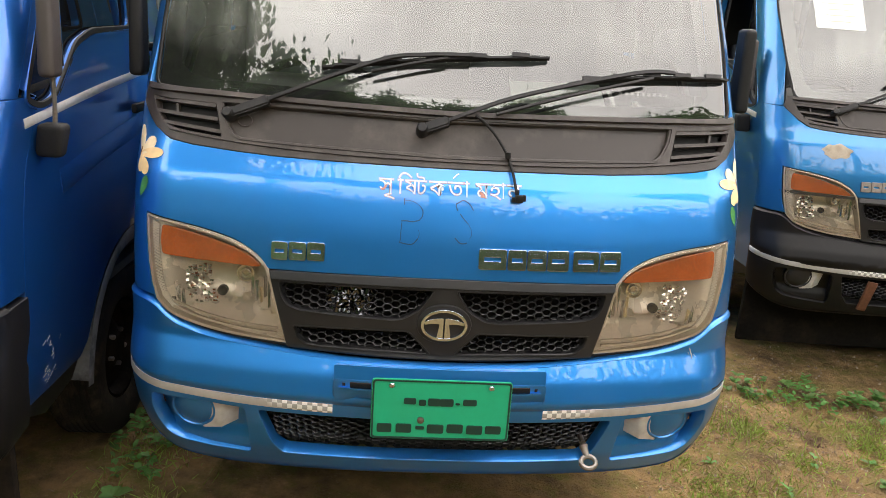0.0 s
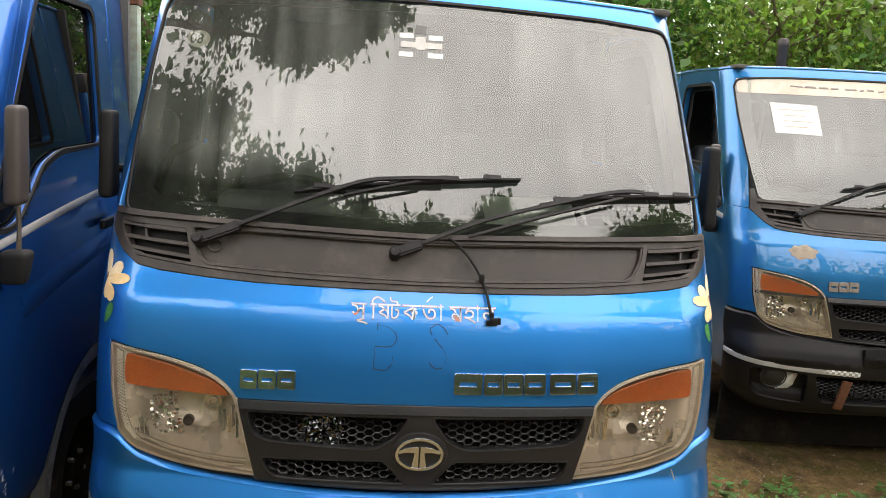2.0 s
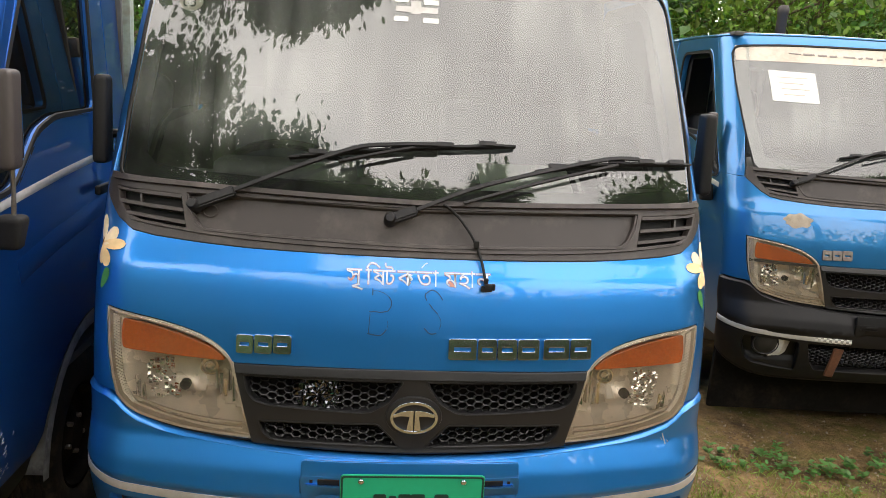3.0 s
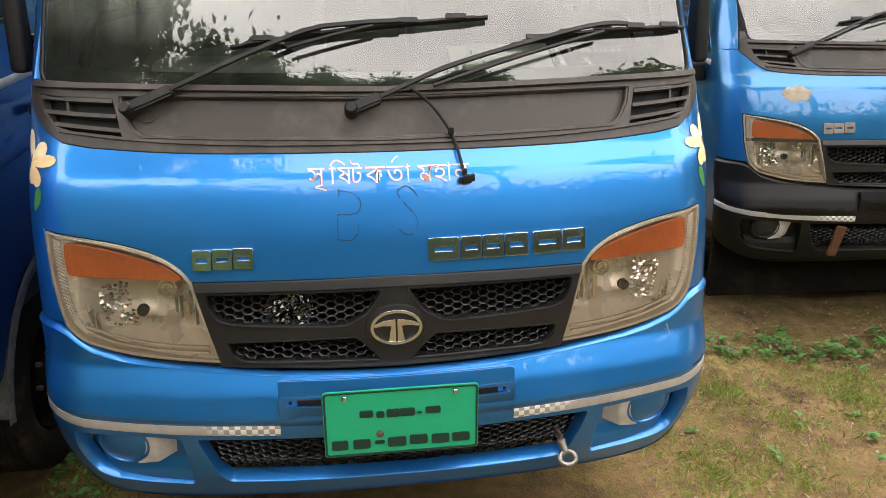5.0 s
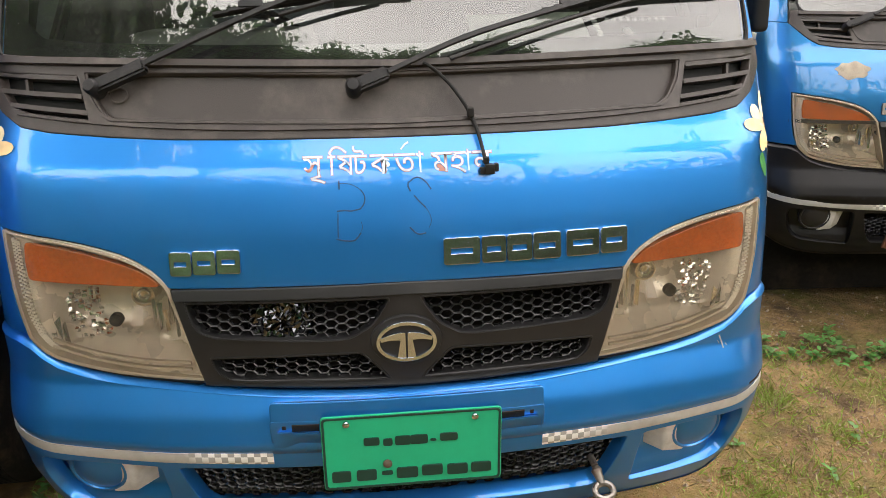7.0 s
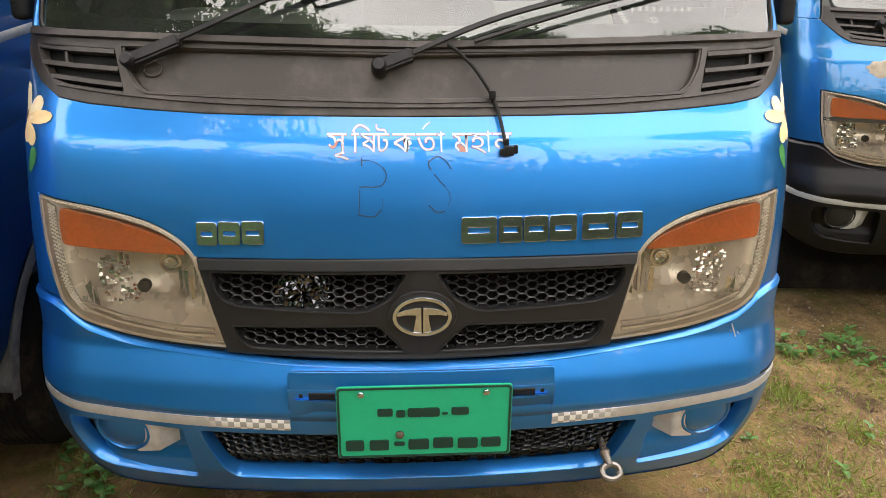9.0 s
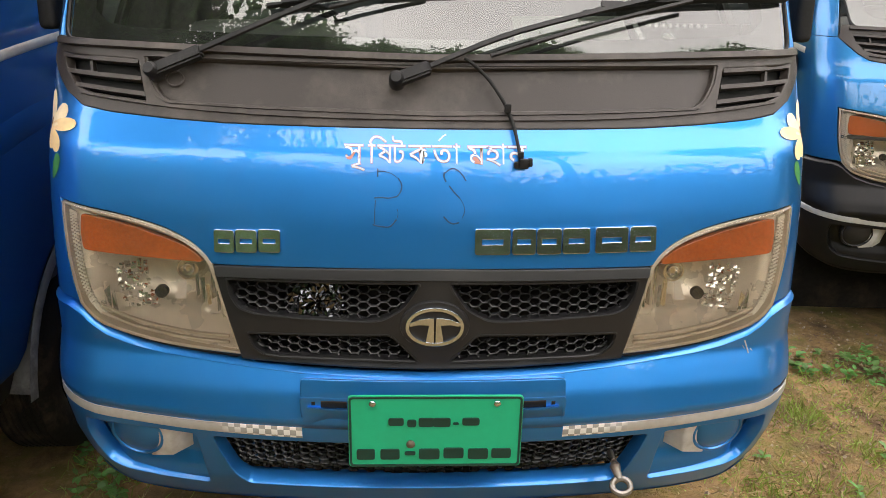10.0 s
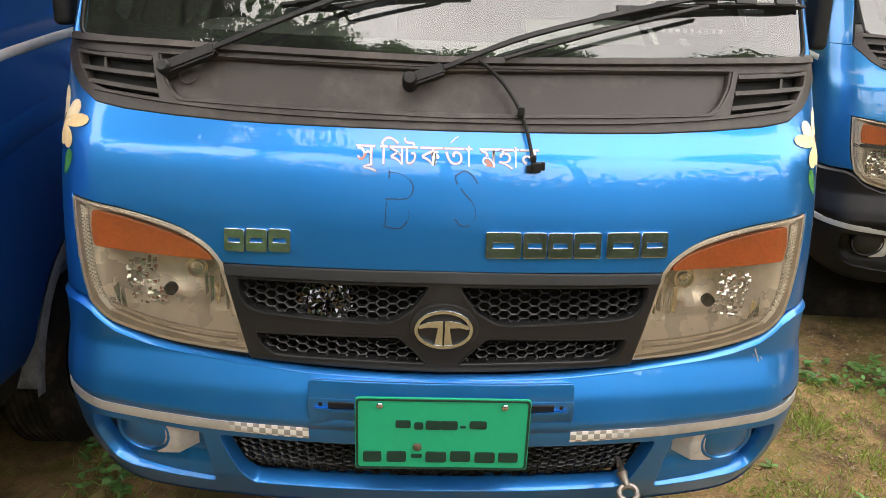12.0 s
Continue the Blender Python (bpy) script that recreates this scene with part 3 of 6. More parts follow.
RECESS = rounded([(-.556, 1.2225), (-.546, 1.186), (-.526, 1.155), (-.505, 1.142), (-.35, 1.138), (0, 1.135), (.35, 1.138), (.505, 1.142), (.526, 1.155), (.546, 1.186), (.556, 1.2225), (.3, 1.220), (0, 1.2145), (-.3, 1.220)], .008)
GLASS_OUT = [(0, 1.226), (.3, 1.232), (.56, 1.238), (.742, 1.247), (.750, 1.40), (.757, 1.62), (.752, 1.765), (.728, 1.802), (.5, 1.815), (0, 1.822)]
GLASS_IN = [(0, 1.268), (.3, 1.270), (.56, 1.276), (.645, 1.284), (.678, 1.31), (.692, 1.45), (.690, 1.64), (.676, 1.755), (.650, 1.782), (.5, 1.790), (0, 1.797)]


def both(half):
    return half + [(-a, b) for a, b in reversed(half) if abs(a) > 1e-6]


def headlight(truck, s, old=False):
    """A lamp unit: shell, reflector with its bowl, bulb, amber band, prism strip and clear lens."""
    f = (lambda pts: pts) if s > 0 else flip
    at = lambda a, b, off=0.0: front(s * a, b, off)
    shell = part("headlight", sheet(front, f(HL_OUT), [f(grow(HL_OUT, -0.0048))], 0.05, 0.05, 0.0015), M_LAMPRIM, truck, "aged clear headlight with amber indicator")
    bm = bmesh.new()
    # the reflector: a net that sinks behind the lens and rises at its rim
    cells = {}
    inside = in_poly(grow(HL_OUT, -0.002))
    us, zs = np.linspace(.365, .76, 61), np.linspace(.665, .965, 46)

    def deep(a, b):
        arc = .748 - 1.6 * (a - .53) ** 2
        if b < arc:
            d = 0.010 + 0.055 * max(0, min(1, (b - .685) / (arc - .685)))
        else:
            r2 = ((a - .535) / .14) ** 2 + ((b - .815) / .10) ** 2
            d = 0.050 + 0.050 * max(0, 1 - r2)
        k = max(0.0, min(1.0, (a - .62) / .07))
        return d + (0.014 - d) * k * k * (3 - 2 * k)
    for i, a in enumerate(us):
        for j, b in enumerate(zs):
            cells[i, j] = bm.verts.new(at(float(a), float(b), -deep(a, b)))
    for i in range(len(us) - 1):
        for j in range(len(zs) - 1):
            if inside((us[i] + us[i + 1]) / 2, (zs[j] + zs[j + 1]) / 2):
                bm.faces.new([cells[i, j], cells[i + 1, j], cells[i + 1, j + 1], cells[i, j + 1]])
    bmesh.ops.delete(bm, geom=[v for v in bm.verts if not v.link_faces], context="VERTS")
    part("reflector", bm, M_REFLECT_DULL, shell, "tarnished silver reflector")
    # facets of the side reflector
    bm = bmesh.new()
    rnd = random.Random(5 if s > 0 else 9)
    for i in range(8):
        for j in range(13):
            if rnd.random() < .22:
                continue
            a0, b0 = .566 + i * .0115 + j * .0014 + rnd.uniform(-.003, .003), .748 + j * .0074 - i * .0022 + rnd.uniform(-.002, .002)
            w, h = rnd.uniform(.006, .0125), rnd.uniform(.004, .0075)
            q = [(a0, b0), (a0 + w, b0 - .0020), (a0 + w + .0016, b0 + h - .001), (a0 + .0014, b0 + h)]
            bm.faces.new([bm.verts.new(at(a, b, -0.058 + .0010 * i + rnd.uniform(0, .0035) - back_by)) for (a, b), back_by in zip(q, (0, 0, h * .42, h * .42))])
    part("facet_mirror", bm, M_REFLECT, shell, "bright mirrored facets", smooth=False)
    bm = bmesh.new()
    for i in range(5):
        a0 = .425 + i * .011
        h0, h1 = rnd.uniform(.75, .78), rnd.uniform(.80, .85)
        q = [(a0, h0), (a0 + .007, h0 - .004), (a0 + .008, h1), (a0, h1)]
        bm.faces.new([bm.verts.new(at(a, b, -0.05 + rnd.uniform(0, .012))) for a, b in q])
    part("facet_mirror", bm, M_REFLECT, shell, "bright mirrored facets", smooth=False)
    bm = bmesh.new()
    for i in range(4):
        a0 = .632 + i * .013
        q = [(a0, .735 + i * .007), (a0 + .009, .739 + i * .007), (a0 + .012, .775 + i * .006), (a0 + .004, .785 + i * .006)]
        bm.faces.new([bm.verts.new(at(a, b, -0.030 + rnd.uniform(0, .010))) for a, b in q])
    part("facet_mirror", bm, M_REFLECT, shell, "bright mirrored facets", smooth=False)
    # main bulb shield, its post and the dark bulb hole
    bm = bmesh.new()
    c = at(.492, .832, -0.055)
    lathe(bm, [(0, .002), (.007, .003), (.009, .010), (.012, .011), (.013, .004), (.0165, .004), (.018, .012), (.021, .012), (.023, .004), (.025, -.010), (.025, -.03)], Matrix.Translation(c) @ Euler((radians(90), 0, 0)).to_matrix().to_4x4(), 20)
    part("bulb_shield", bm, M_REFLECT, shell)
    bm = bmesh.new()
    bm.faces.new([bm.verts.new(at(a, b, o)) for a, b, o in ((.500, .770, -.048), (.522, .768, -.045), (.518, .803, -.062), (.504, .806, -.064))])
    bm.faces.new([bm.verts.new(at(a, b, o)) for a, b, o in ((.478, .764, -.046), (.496, .762, -.040), (.498, .778, -.058), (.484, .782, -.060))])
    part("bulb_post", bm, M_LAMPRIM, shell, smooth=False)
    bm = bmesh.new()
    lathe(bm, [(0, .0), (.0105, .001), (.0125, .003), (.0125, -.01)], Matrix.Translation(at(.546, .783, -0.040)) @ Euler((radians(90), 0, 0)).to_matrix().to_4x4(), 18)
    part("lamp_socket", bm, M_RUBBER, shell)
    # amber band
    amb = [(.688, .933), (.633, .926), (.577, .915), (.522, .900), (.478, .885), (.452, .868), (.444, .858), (.523, .860), (.614, .8625), (.688, .866), (.692, .90)]
    part("amber_lens", sheet(lambda a, b, o=0.0: front(a, b, o - 0.010), f(rounded(amb, .008)), (), 0.03, 0.02, 0.002), M_AMBER, shell, "amber indicator band")
    # prism strip along the outer edge
    bm = bmesh.new()
    line = [(.709, .938), (.707, .90), (.701, .848), (.691, .795), (.670, .757), (.650, .736)]
    teeth = spline(line, 7)
    for k in range(len(teeth) - 1):
        (a, b), (a2, b2) = teeth[k], teeth[k + 1]
        m = ((a + a2) / 2, (b + b2) / 2)
        for w in (-.0065, 0, .0065):
            box_c = at(m[0] + w, m[1] + w * 0.3, -0.010)
            box(bm, box_c, (.0050, .006, .0040))
    part("prism_strip", bm, M_PRISM, shell, "ribbed reflector strip", smooth=False)
    # bottom ledge bars
    bm = bmesh.new()
    for off, dz in ((-.012, .012), (-.014, .024)):
        strip(bm, [(s * a, b + dz) for a, b in spline([(.655, .728), (.58, .704), (.487, .689), (.40, .684)], 4)], .006, .006, off)
    part("lamp_ledge", bm, M_LAMPRIM, shell)
    if old:
        bm = bmesh.new()
        strip(bm, [(s * a, b) for a, b in [(.735, .852), (.60, .853), (.43, .851)]], .014, .006, -.006)
        part("dark_divider", bm, M_GRILLE, shell)
    lens = part("lens", sheet(lambda a, b, o=0.0: front(a, b, o + 0.004), f(grow(HL_OUT, -0.004)), (), 0.03, 0.012, 0.004), M_LENS, shell, "clear lamp lens, slightly yellowed")
    lens.visible_shadow = False
    return shell


def badge_block(u0, u1, z0, z1, cut=(), tilt=0.0):
    """A chrome badge bar: a plain bevelled plate."""
    w = u1 - u0
    holes = [rounded([(u0 + a * w, z0 + b * (z1 - z0)), (u0 + c * w, z0 + b * (z1 - z0)), (u0 + c * w, z0 + d * (z1 - z0)), (u0 + a * w, z0 + d * (z1 - z0))], .001, 2) for a, b, c, d in cut]
    return sheet(lambda a, b, o=0.0: front(a, b, o + 0.008 - (b - z0) * tilt), rounded([(u0, z0), (u1, z0), (u1, z1), (u0, z1)], .004, 3), holes, 0.05, 0.008, 0.0016)


def wiper(truck, s_pts, blade, link, name="wiper"):
    """Arm with its pivot cap, a blade with its carrier, and a link rod."""
    w = new(name)
    w.parent = truck
    w["label"] = "black wiper resting on the glass"
    def lift(pts, offs):
        return [front(a, b, o) for (a, b), o in zip(pts, offs)]
    bm = bmesh.new()
    p = s_pts[0]
    q = (p[0] + (s_pts[1][0] - p[0]) * .27, p[1] + (s_pts[1][1] - p[1]) * .27)
    strip(bm, [p, ((p[0] + q[0]) / 2, (p[1] + q[1]) / 2), q], .026, .020, .012)
    bmesh.ops.bevel(bm, geom=bm.edges[:], offset=.004, segments=2, affect="EDGES")
    lathe(bm, [(.0, .030), (.010, .029), (.014, .022), (.015, -.01)], Matrix.Translation(front(*p, .012)) @ (front(*p, 1) - front(*p, 0)).to_track_quat("Z", "Y").to_matrix().to_4x4(), 16)
    part("pivot_cap", bm, M_WIPER, w)
    bm = bmesh.new()
    arm = spline([q] + s_pts[1:], 5)
    n = len(arm)
    strip(bm, arm, .0092, .006, .026)
    part("arm", bm, M_WIPER, w)
    bm = bmesh.new()
    bl = spline(blade, 6)
    strip(bm, bl, .006, .012, .004)
    part("blade_rubber", bm, M_RUBBER, w)
    bm = bmesh.new()
    strip(bm, bl[1:-1], .006, .005, .016)
    m = len(bl)
    for k in (m // 5, m // 3, m // 2, m // 2 + 2, 4 * m // 5):
        a, b = bl[k]
        strip(bm, [(a - .022, b + .004), (a + .022, b + .004)], .012, .008, .016)
    part("blade_carrier", bm, M_WIPER, w)
    if link:
        bm = bmesh.new()
        tube(bm, [front(a, b, .026) for a, b in spline(link, 4)], .0045, 6)
        part("link_rod", bm, M_WIPER, w)
    return w


def wheel(truck, x, y, r=0.295, width=0.16):
    """A tyre with grooves on a steel rim with holes and nuts."""
    sgn = 1 if x > 0 else -1
    w = new("wheel")
    w.parent = truck
    m = Matrix.Translation((x, y, r)) @ Euler((0, radians(90) * sgn, 0)).to_matrix().to_4x4()
    bm = bmesh.new()
    h = width / 2
    rows = [(.175, -h * .8), (.20, -h), (.25, -h * 1.05), (.278, -h), (.292, -h * .85)]
    for k in range(-3, 4):
        c = k * h * .24
        rows += [(.294, c - h * .09), (.287, c - h * .08), (.287, c + h * .01), (.294, c + h * .02)]
    rows += [(.292, h * .85), (.278, h), (.25, h * 1.05), (.20, h), (.175, h * .8)]
    lathe(bm, [(a * r / .295, b) for a, b in rows], m, 40)
    part("tyre", bm, M_TYRE, w, "worn black tyre")
    bm = bmesh.new()
    lathe(bm, [(.178, -.05), (.178, .05), (.165, .062), (.155, .05), (.15, .02), (.10, .012), (.075, .035), (.05, .045), (.045, .055), (0, .058)], m, 32)
    rim = part("rim", bm, M_CHASSIS, w, "grimy dark steel wheel rim")
    for k in range(5):
        a = k * math.tau / 5
        bm = bmesh.new()
        lathe(bm, [(.009, .030), (.009, .052), (.006, .055), (0, .056)], m @ Matrix.Translation((.062 * math.cos(a), .062 * math.sin(a), 0)), 6)
        part("wheel_nut", bm, M_STEEL, rim)
    return w


def mirror(truck, s, stem=True, out=0.838, shade=None):
    """A door mirror: rounded housing with its glass on a thin stem and a moulded foot."""
    mi = new("door_mirror")
    mi.parent = truck
    x, y = s * out, 0.185
    bm = bmesh.new()
    box(bm, (x, y, 1.370), (.036, .062, .226), .016, seg=4)
    for v in bm.verts:
        f = (v.co.z - 1.25) / 0.245
        v.co.x = x + (v.co.x - x) * (1.08 - 0.42 * max(0, f - .45) ** 1.5 - .1 * max(0, .2 - f))
        v.co.y += 0.02 * (f - .5)
    part("mirror_housing", bm, shade or M_MIRRORBOX, mi, "grey-brown plastic mirror housing")
    bm = bmesh.new()
    box(bm, (x, y + .0315, 1.376), (.030, .004, .190), .0015)
    part("mirror_pane", bm, M_MIRROR, mi)
    if not stem:
        bm = bmesh.new()
        tube(bm, [(x, y + .02, 1.33), (s * .77, y + .12, 1.33)], .012, 8)
        part("arm", bm, M_RUBBER, mi)
        return mi
    bm = bmesh.new()
    tube(bm, [(x, y, 1.26), (x, y + .002, 1.20), (x - s * .004, y + .004, 1.14)], [.0065, .0055, .0065], 8)
    part("stem", bm, M_STEEL, mi)
    bm = bmesh.new()
    box(bm, (x - s * .008, y + .004, 1.108), (.062, .060, .082), .016, seg=3)
    for v in bm.verts:
        f = min(1, max(0, (v.co.z - 1.067) / .08))
        v.co.y = y + .004 + (v.co.y - y - .004) * (.6 + .4 * f)
        if v.co.z < 1.09:
            v.co.x -= s * .010
    part("mirror_foot", bm, M_RUBBER, mi, "dark moulded mirror foot on the door")
    bm = bmesh.new()
    tube(bm, [(x - s * .01, y + .01, 1.11), (s * .792, y + .03, 1.105)], .016, 8)
    part("bracket", bm, M_RUBBER, mi)
    return mi


def lay_text(body, size, u, z, off, width=None, grow_by=0.0):
    """Built-in letters, laid on the cab's front as a thin mesh."""
    cu = bpy.data.curves.new("lettering", "FONT")
    cu.body, cu.size, cu.offset = body, size, grow_by
    cu.resolution_u = 3
    tmp = new("lettering", cu)
    me = bpy.data.meshes.new_from_object(tmp.evaluated_get(bpy.context.evaluated_depsgraph_get()))
    bpy.data.objects.remove(tmp)
    bm = bmesh.new()
    bm.from_mesh(me)
    bpy.data.meshes.remove(me)
    x0, x1 = min(v.co.x for v in bm.verts), max(v.co.x for v in bm.verts)
    k = width / (x1 - x0 - 2 * grow_by) if width else 1.0
    for v in bm.verts:
        v.co = front(u + (v.co.x - x0 - grow_by if width else v.co.x) * k, z + v.co.y, off)
    return bm


def ink_line(bm, pts, width, off, n=5):
    return strip(bm, spline(pts, n), width, 0.0004, off)


def flower_sticker(truck, s):
    """A pale flower with a leaf, cut from vinyl, wrapped round the corner."""
    fl = new("flower_sticker")
    fl.parent = truck
    fl["label"] = "cream and orange flower sticker with green leaf"
    def petal(c, ang, ln, wd, m, off, name="petal"):
        bm = bmesh.new()
        vs = []
        for k in range(14):
            t = k / 14 * math.tau
            r = Vector((ln * (0.5 + 0.5 * math.cos(t)), wd * math.sin(t) * (0.75 + 0.25 * math.cos(t))))
            a = radians(ang)
            vs.append(bm.verts.new(front(s * (c[0] - (r.x * math.cos(a) - r.y * math.sin(a))), c[1] + r.x * math.sin(a) + r.y * math.cos(a), off)))
        mid = bm.verts.new(front(s * (c[0] - ln * .5 * math.cos(radians(ang))), c[1] + ln * .5 * math.sin(radians(ang)), off + .0006))
        for k in range(14):
            bm.faces.new((vs[k], vs[(k + 1) % 14], mid))
        part(name, bm, m, fl)
    c = (.768, 1.086)
    petal(c, 100, .066, .021, M_PETAL, .0012)
    petal(c, 38, .064, .019, M_PETAL, .0016)
    petal((.775, 1.085), 8, .086, .015, M_PETAL2, .0021)
    petal((.770, 1.080), -42, .050, .021, M_PETAL2, .0018)
    petal(c, -88, .042, .016, M_PETAL2, .0015)
    petal((.772, 1.082), 75, .020, .004, M_STAMEN, .0026, "stamen")
    petal((.760, .990), 62, .056, .015, M_LEAFSTICK, .0012, "leaf")
    return fl


def seat(truck, x):
    st = new("seat")
    st.parent = truck
    bm = bmesh.new()
    box(bm, (x, .78, .80), (.50, .50, .16), .05, seg=3)
    part("cushion", bm, M_SEATBLUE, st)
    bm = bmesh.new()
    box(bm, (x, 1.02, 1.16), (.48, .13, .62), .05, Euler((radians(-8), 0, 0)).to_matrix().to_4x4(), 3)
    part("backrest", bm, M_SEAT, st)
    bm = bmesh.new()
    box(bm, (x, 1.055, 1.53), (.27, .10, .17), .045, seg=3)
    part("headrest", bm, M_CABIN, st)


def make_truck(name, at, label, body, bumper_mat, kind):
    """A small cab-over truck. kind: main, beside (seen from its flank), far (older lamps and black bumper)."""
    t = thing(name, at, label, "truck", "parked trucks")
    main = kind == "main"
    # the older cab has a narrower windshield between wider pillars
    inset = .925 if kind == "far" else 1.0
    # the flank truck has its door seam further back
    ext = .09 if kind == "beside" else 0.0
    back = lambda pts: [(math.copysign(abs(a) + (ext if abs(a) > .85 else 0), a), b) for a, b in pts]
    near_top = lambda pts: [(a * (inset + (1.02 - inset) * max(0, (b - 1.25) / .55) if inset < 1 and b > 1.1 and abs(a) < .8 else 1), b) for a, b in pts]
    # front panel with both wings
    part("front_panel", sheet(front, near_top(back(both(HOOD_HALF))), (), 0.025, 0.02, 0.003), body, t, "glossy blue front panel")
    # bumper with intake and lamp pockets
    tops = BUMPER_TOP[::-1]
    rim = lambda a: float(np.interp(abs(a), [p[0] for p in tops], [p[1] for p in tops]))
    bumper_face = lambda a, b, o=0.0: front(a, b, o + 0.006)
    bump = part("bumper", sheet(bumper_face, back(both([(a, b - .012) for a, b in tops] + BUMPER_LOW[::-1])), [INTAKE, POCKET, flip(POCKET)], 0.03, 0.035, 0.004, zstep=.0065 if main else .02), bumper_mat, t, "painted bumper with lower intake")
    bm = bmesh.new()
    rows = []
    for dz, o in ((-.0135, .004), (-.0125, .0068), (-.0112, .0070), (-.0062, .0030), (-.0016, -.0030), (.0, -.010), (.0, -.035)):
        rows.append([bm.verts.new(front(a, rim(a) + dz, o)) for a in np.linspace(-.86, .86, 145)])
    for r, q in zip(rows, rows[1:]):
        for i in range(len(r) - 1):
            bm.faces.new((r[i], r[i + 1], q[i + 1], q[i]))
    part("bumper_top_edge", bm, bumper_mat, bump)
    bm = bmesh.new()
    low = [(a, b) for a, b in BUMPER_LOW]
    line = [(-a, b) for a, b in reversed(low[1:])] + low
    rows = []
    for k, (o, dz) in enumerate(((.008, .0), (.004, -.012), (-.02, -.022), (-.07, -.026))):
        rows.append([bm.verts.new(front(a, b + dz + .004, o)) for a, b in spline(line, 3)])
    for r, q in zip(rows, rows[1:]):
        for i in range(len(r) - 1):
            bm.faces.new((r[i], r[i + 1], q[i + 1], q[i]))
    part("bumper_underlip", bm, bumper_mat, bump)
    bm = bmesh.new()
    honeycomb(bm, in_poly(grow(INTAKE, .016)), -.46, .46, .36, .53, -.040)
    part("intake_mesh", bm, M_MESH, bump, "black honeycomb mesh")
    part("intake_backing", sheet(lambda a, b, o=0.0: front(a, b, o - .062), grow(INTAKE, .03), (), .1, .004, .001), M_CHASSIS, bump)
    for s in (1, -1):
        f = (lambda p: p) if s > 0 else flip
        part("lamp_pocket", sheet(lambda a, b, o=0.0: front(a, b, o - .003 - .034 * min(1, max(0, (b - .372) / .055))), f(grow(POCKET, .008)), (), .03, .004, .001, zstep=.01), bumper_mat, bump)
        bm = bmesh.new()
        c = front(s * .611, .484, -.028)
        n = (front(s * .611, .484, 1) - front(s * .611, .484, 0)).normalized()
        q = n.to_track_quat("Z", "Y").to_matrix().to_4x4()
        lathe(bm, [(.058, .0), (.060, .014), (.057, .020), (.053, .021), (.050, .018), (.047, .021), (.03, .027), (0, .030)], Matrix.Translation(c) @ q, 32)
        part("fog_lamp_cover", bm, bumper_mat if main else M_GRILLE, bump, "round painted fog lamp blank")
        bez = rounded([(.559, .514), (.528, .513), (.497, .511), (.488, .440), (.545, .433), (.600, .424), (.580, .444), (.566, .470), (.559, .495)], .004)
        part("fog_bezel", sheet(lambda a, b, o=0.0: front(a, b, o - .008 - .9 * max(0, .528 + (.513 - b) * .25 - abs(a))), f(bez), (), .01, .02, .002), M_WHITEBEZEL, bump, "grey-white plastic bezel")
        bm = bmesh.new()
        if kind != "beside":
            strip(bm, spline([(s * .2565, .5315), (s * .45, .5355), (s * .57, .5415), (s * .675, .5485), (s * .772, .5605), (s * .850, .571)], 5), .0235, .0012, .0065)
            part("reflective_tape", bm, M_SILVERTAPE, bump, "worn silver reflective tape")
    # plate bracket: a sloping shelf over a set-back panel with slots drawn on it
    lean = lambda a, b, o=0.0: front(a, b, o - .002 + (b - .526) * .33)
    br = part("plate_bracket", sheet(lean, rounded([(-.256, .524), (.256, .524), (.252, .608), (-.252, .608)], .004), (), .05, .02, .002), bumper_mat, t)
    part("bracket_shelf", sheet(lambda a, b, o=0.0: front(a, b, o + .024 + (b - .607) * .22), rounded([(-.250, .607), (.250, .607), (.250, .637), (-.250, .637)], .005), (), .05, .03, .003, zstep=.01), bumper_mat, br)
    # black strips on the uncut panel paint the shade of slots and holes
    for s in (1, -1):
        bm = bmesh.new()
        strip(bm, [(s * .165, .5985), (s * .214, .5985)], .013, .0015, .0006, lean)
        part("bracket_slot_shade", bm, M_RUBBER, br)
        bm = bmesh.new()
        strip(bm, [(s * .165, .5895), (s * .214, .5895), (s * .215, .5905), (s * .240, .5905)], .004, .006, .0006, lean)
        part("bracket_tab", bm, bumper_mat, br)
        bm = bmesh.new()
        strip(bm, [(s * .225, .5995), (s * .232, .5995)], .007, .001, .0006, lean)
        part("bracket_hole_shade", bm, M_RUBBER, br)
    if main:
        flat = lambda a, b, o=0.0: Vector((a * .99 + .003, -.297 - o, b + .0155 + (b - .539) * -.02))
        pl = part("registration_plate", sheet(flat, rounded([(-.167, .460), (.167, .460), (.167, .618), (-.167, .618)], .008), (), .1, .004, .001), M_GREEN, t, "green registration plate, dark embossed bars", smooth=True)
        ring = rounded([(-.1655, .4615), (.1655, .4615), (.1655, .6165), (-.1655, .6165)], .008)
        part("plate_rim", sheet(lambda a, b, o=0.0: flat(a, b, o + .002), ring, [rounded([(-.1625, .4645), (.1625, .4645), (.1625, .6135), (-.1625, .6135)], .007)], .1, .003, .0006), M_PLATEBAR, pl)
        # one plain bar for each embossed character
        for x0, x1, z0, z1 in ((-.090, -.062, .555, .570), (-.054, -.038, .552, .566), (-.032, -.004, .552, .570), (-.004, .028, .552, .570), (.034, .044, .556, .5595), (.052, .084, .555, .570),
                               (-.152, -.118, .478, .500), (-.106, -.070, .478, .500), (-.059, -.039, .4875, .4945), (-.031, .008, .478, .500), (.017, .055, .480, .502), (.065, .103, .478, .500), (.111, .148, .480, .500)):
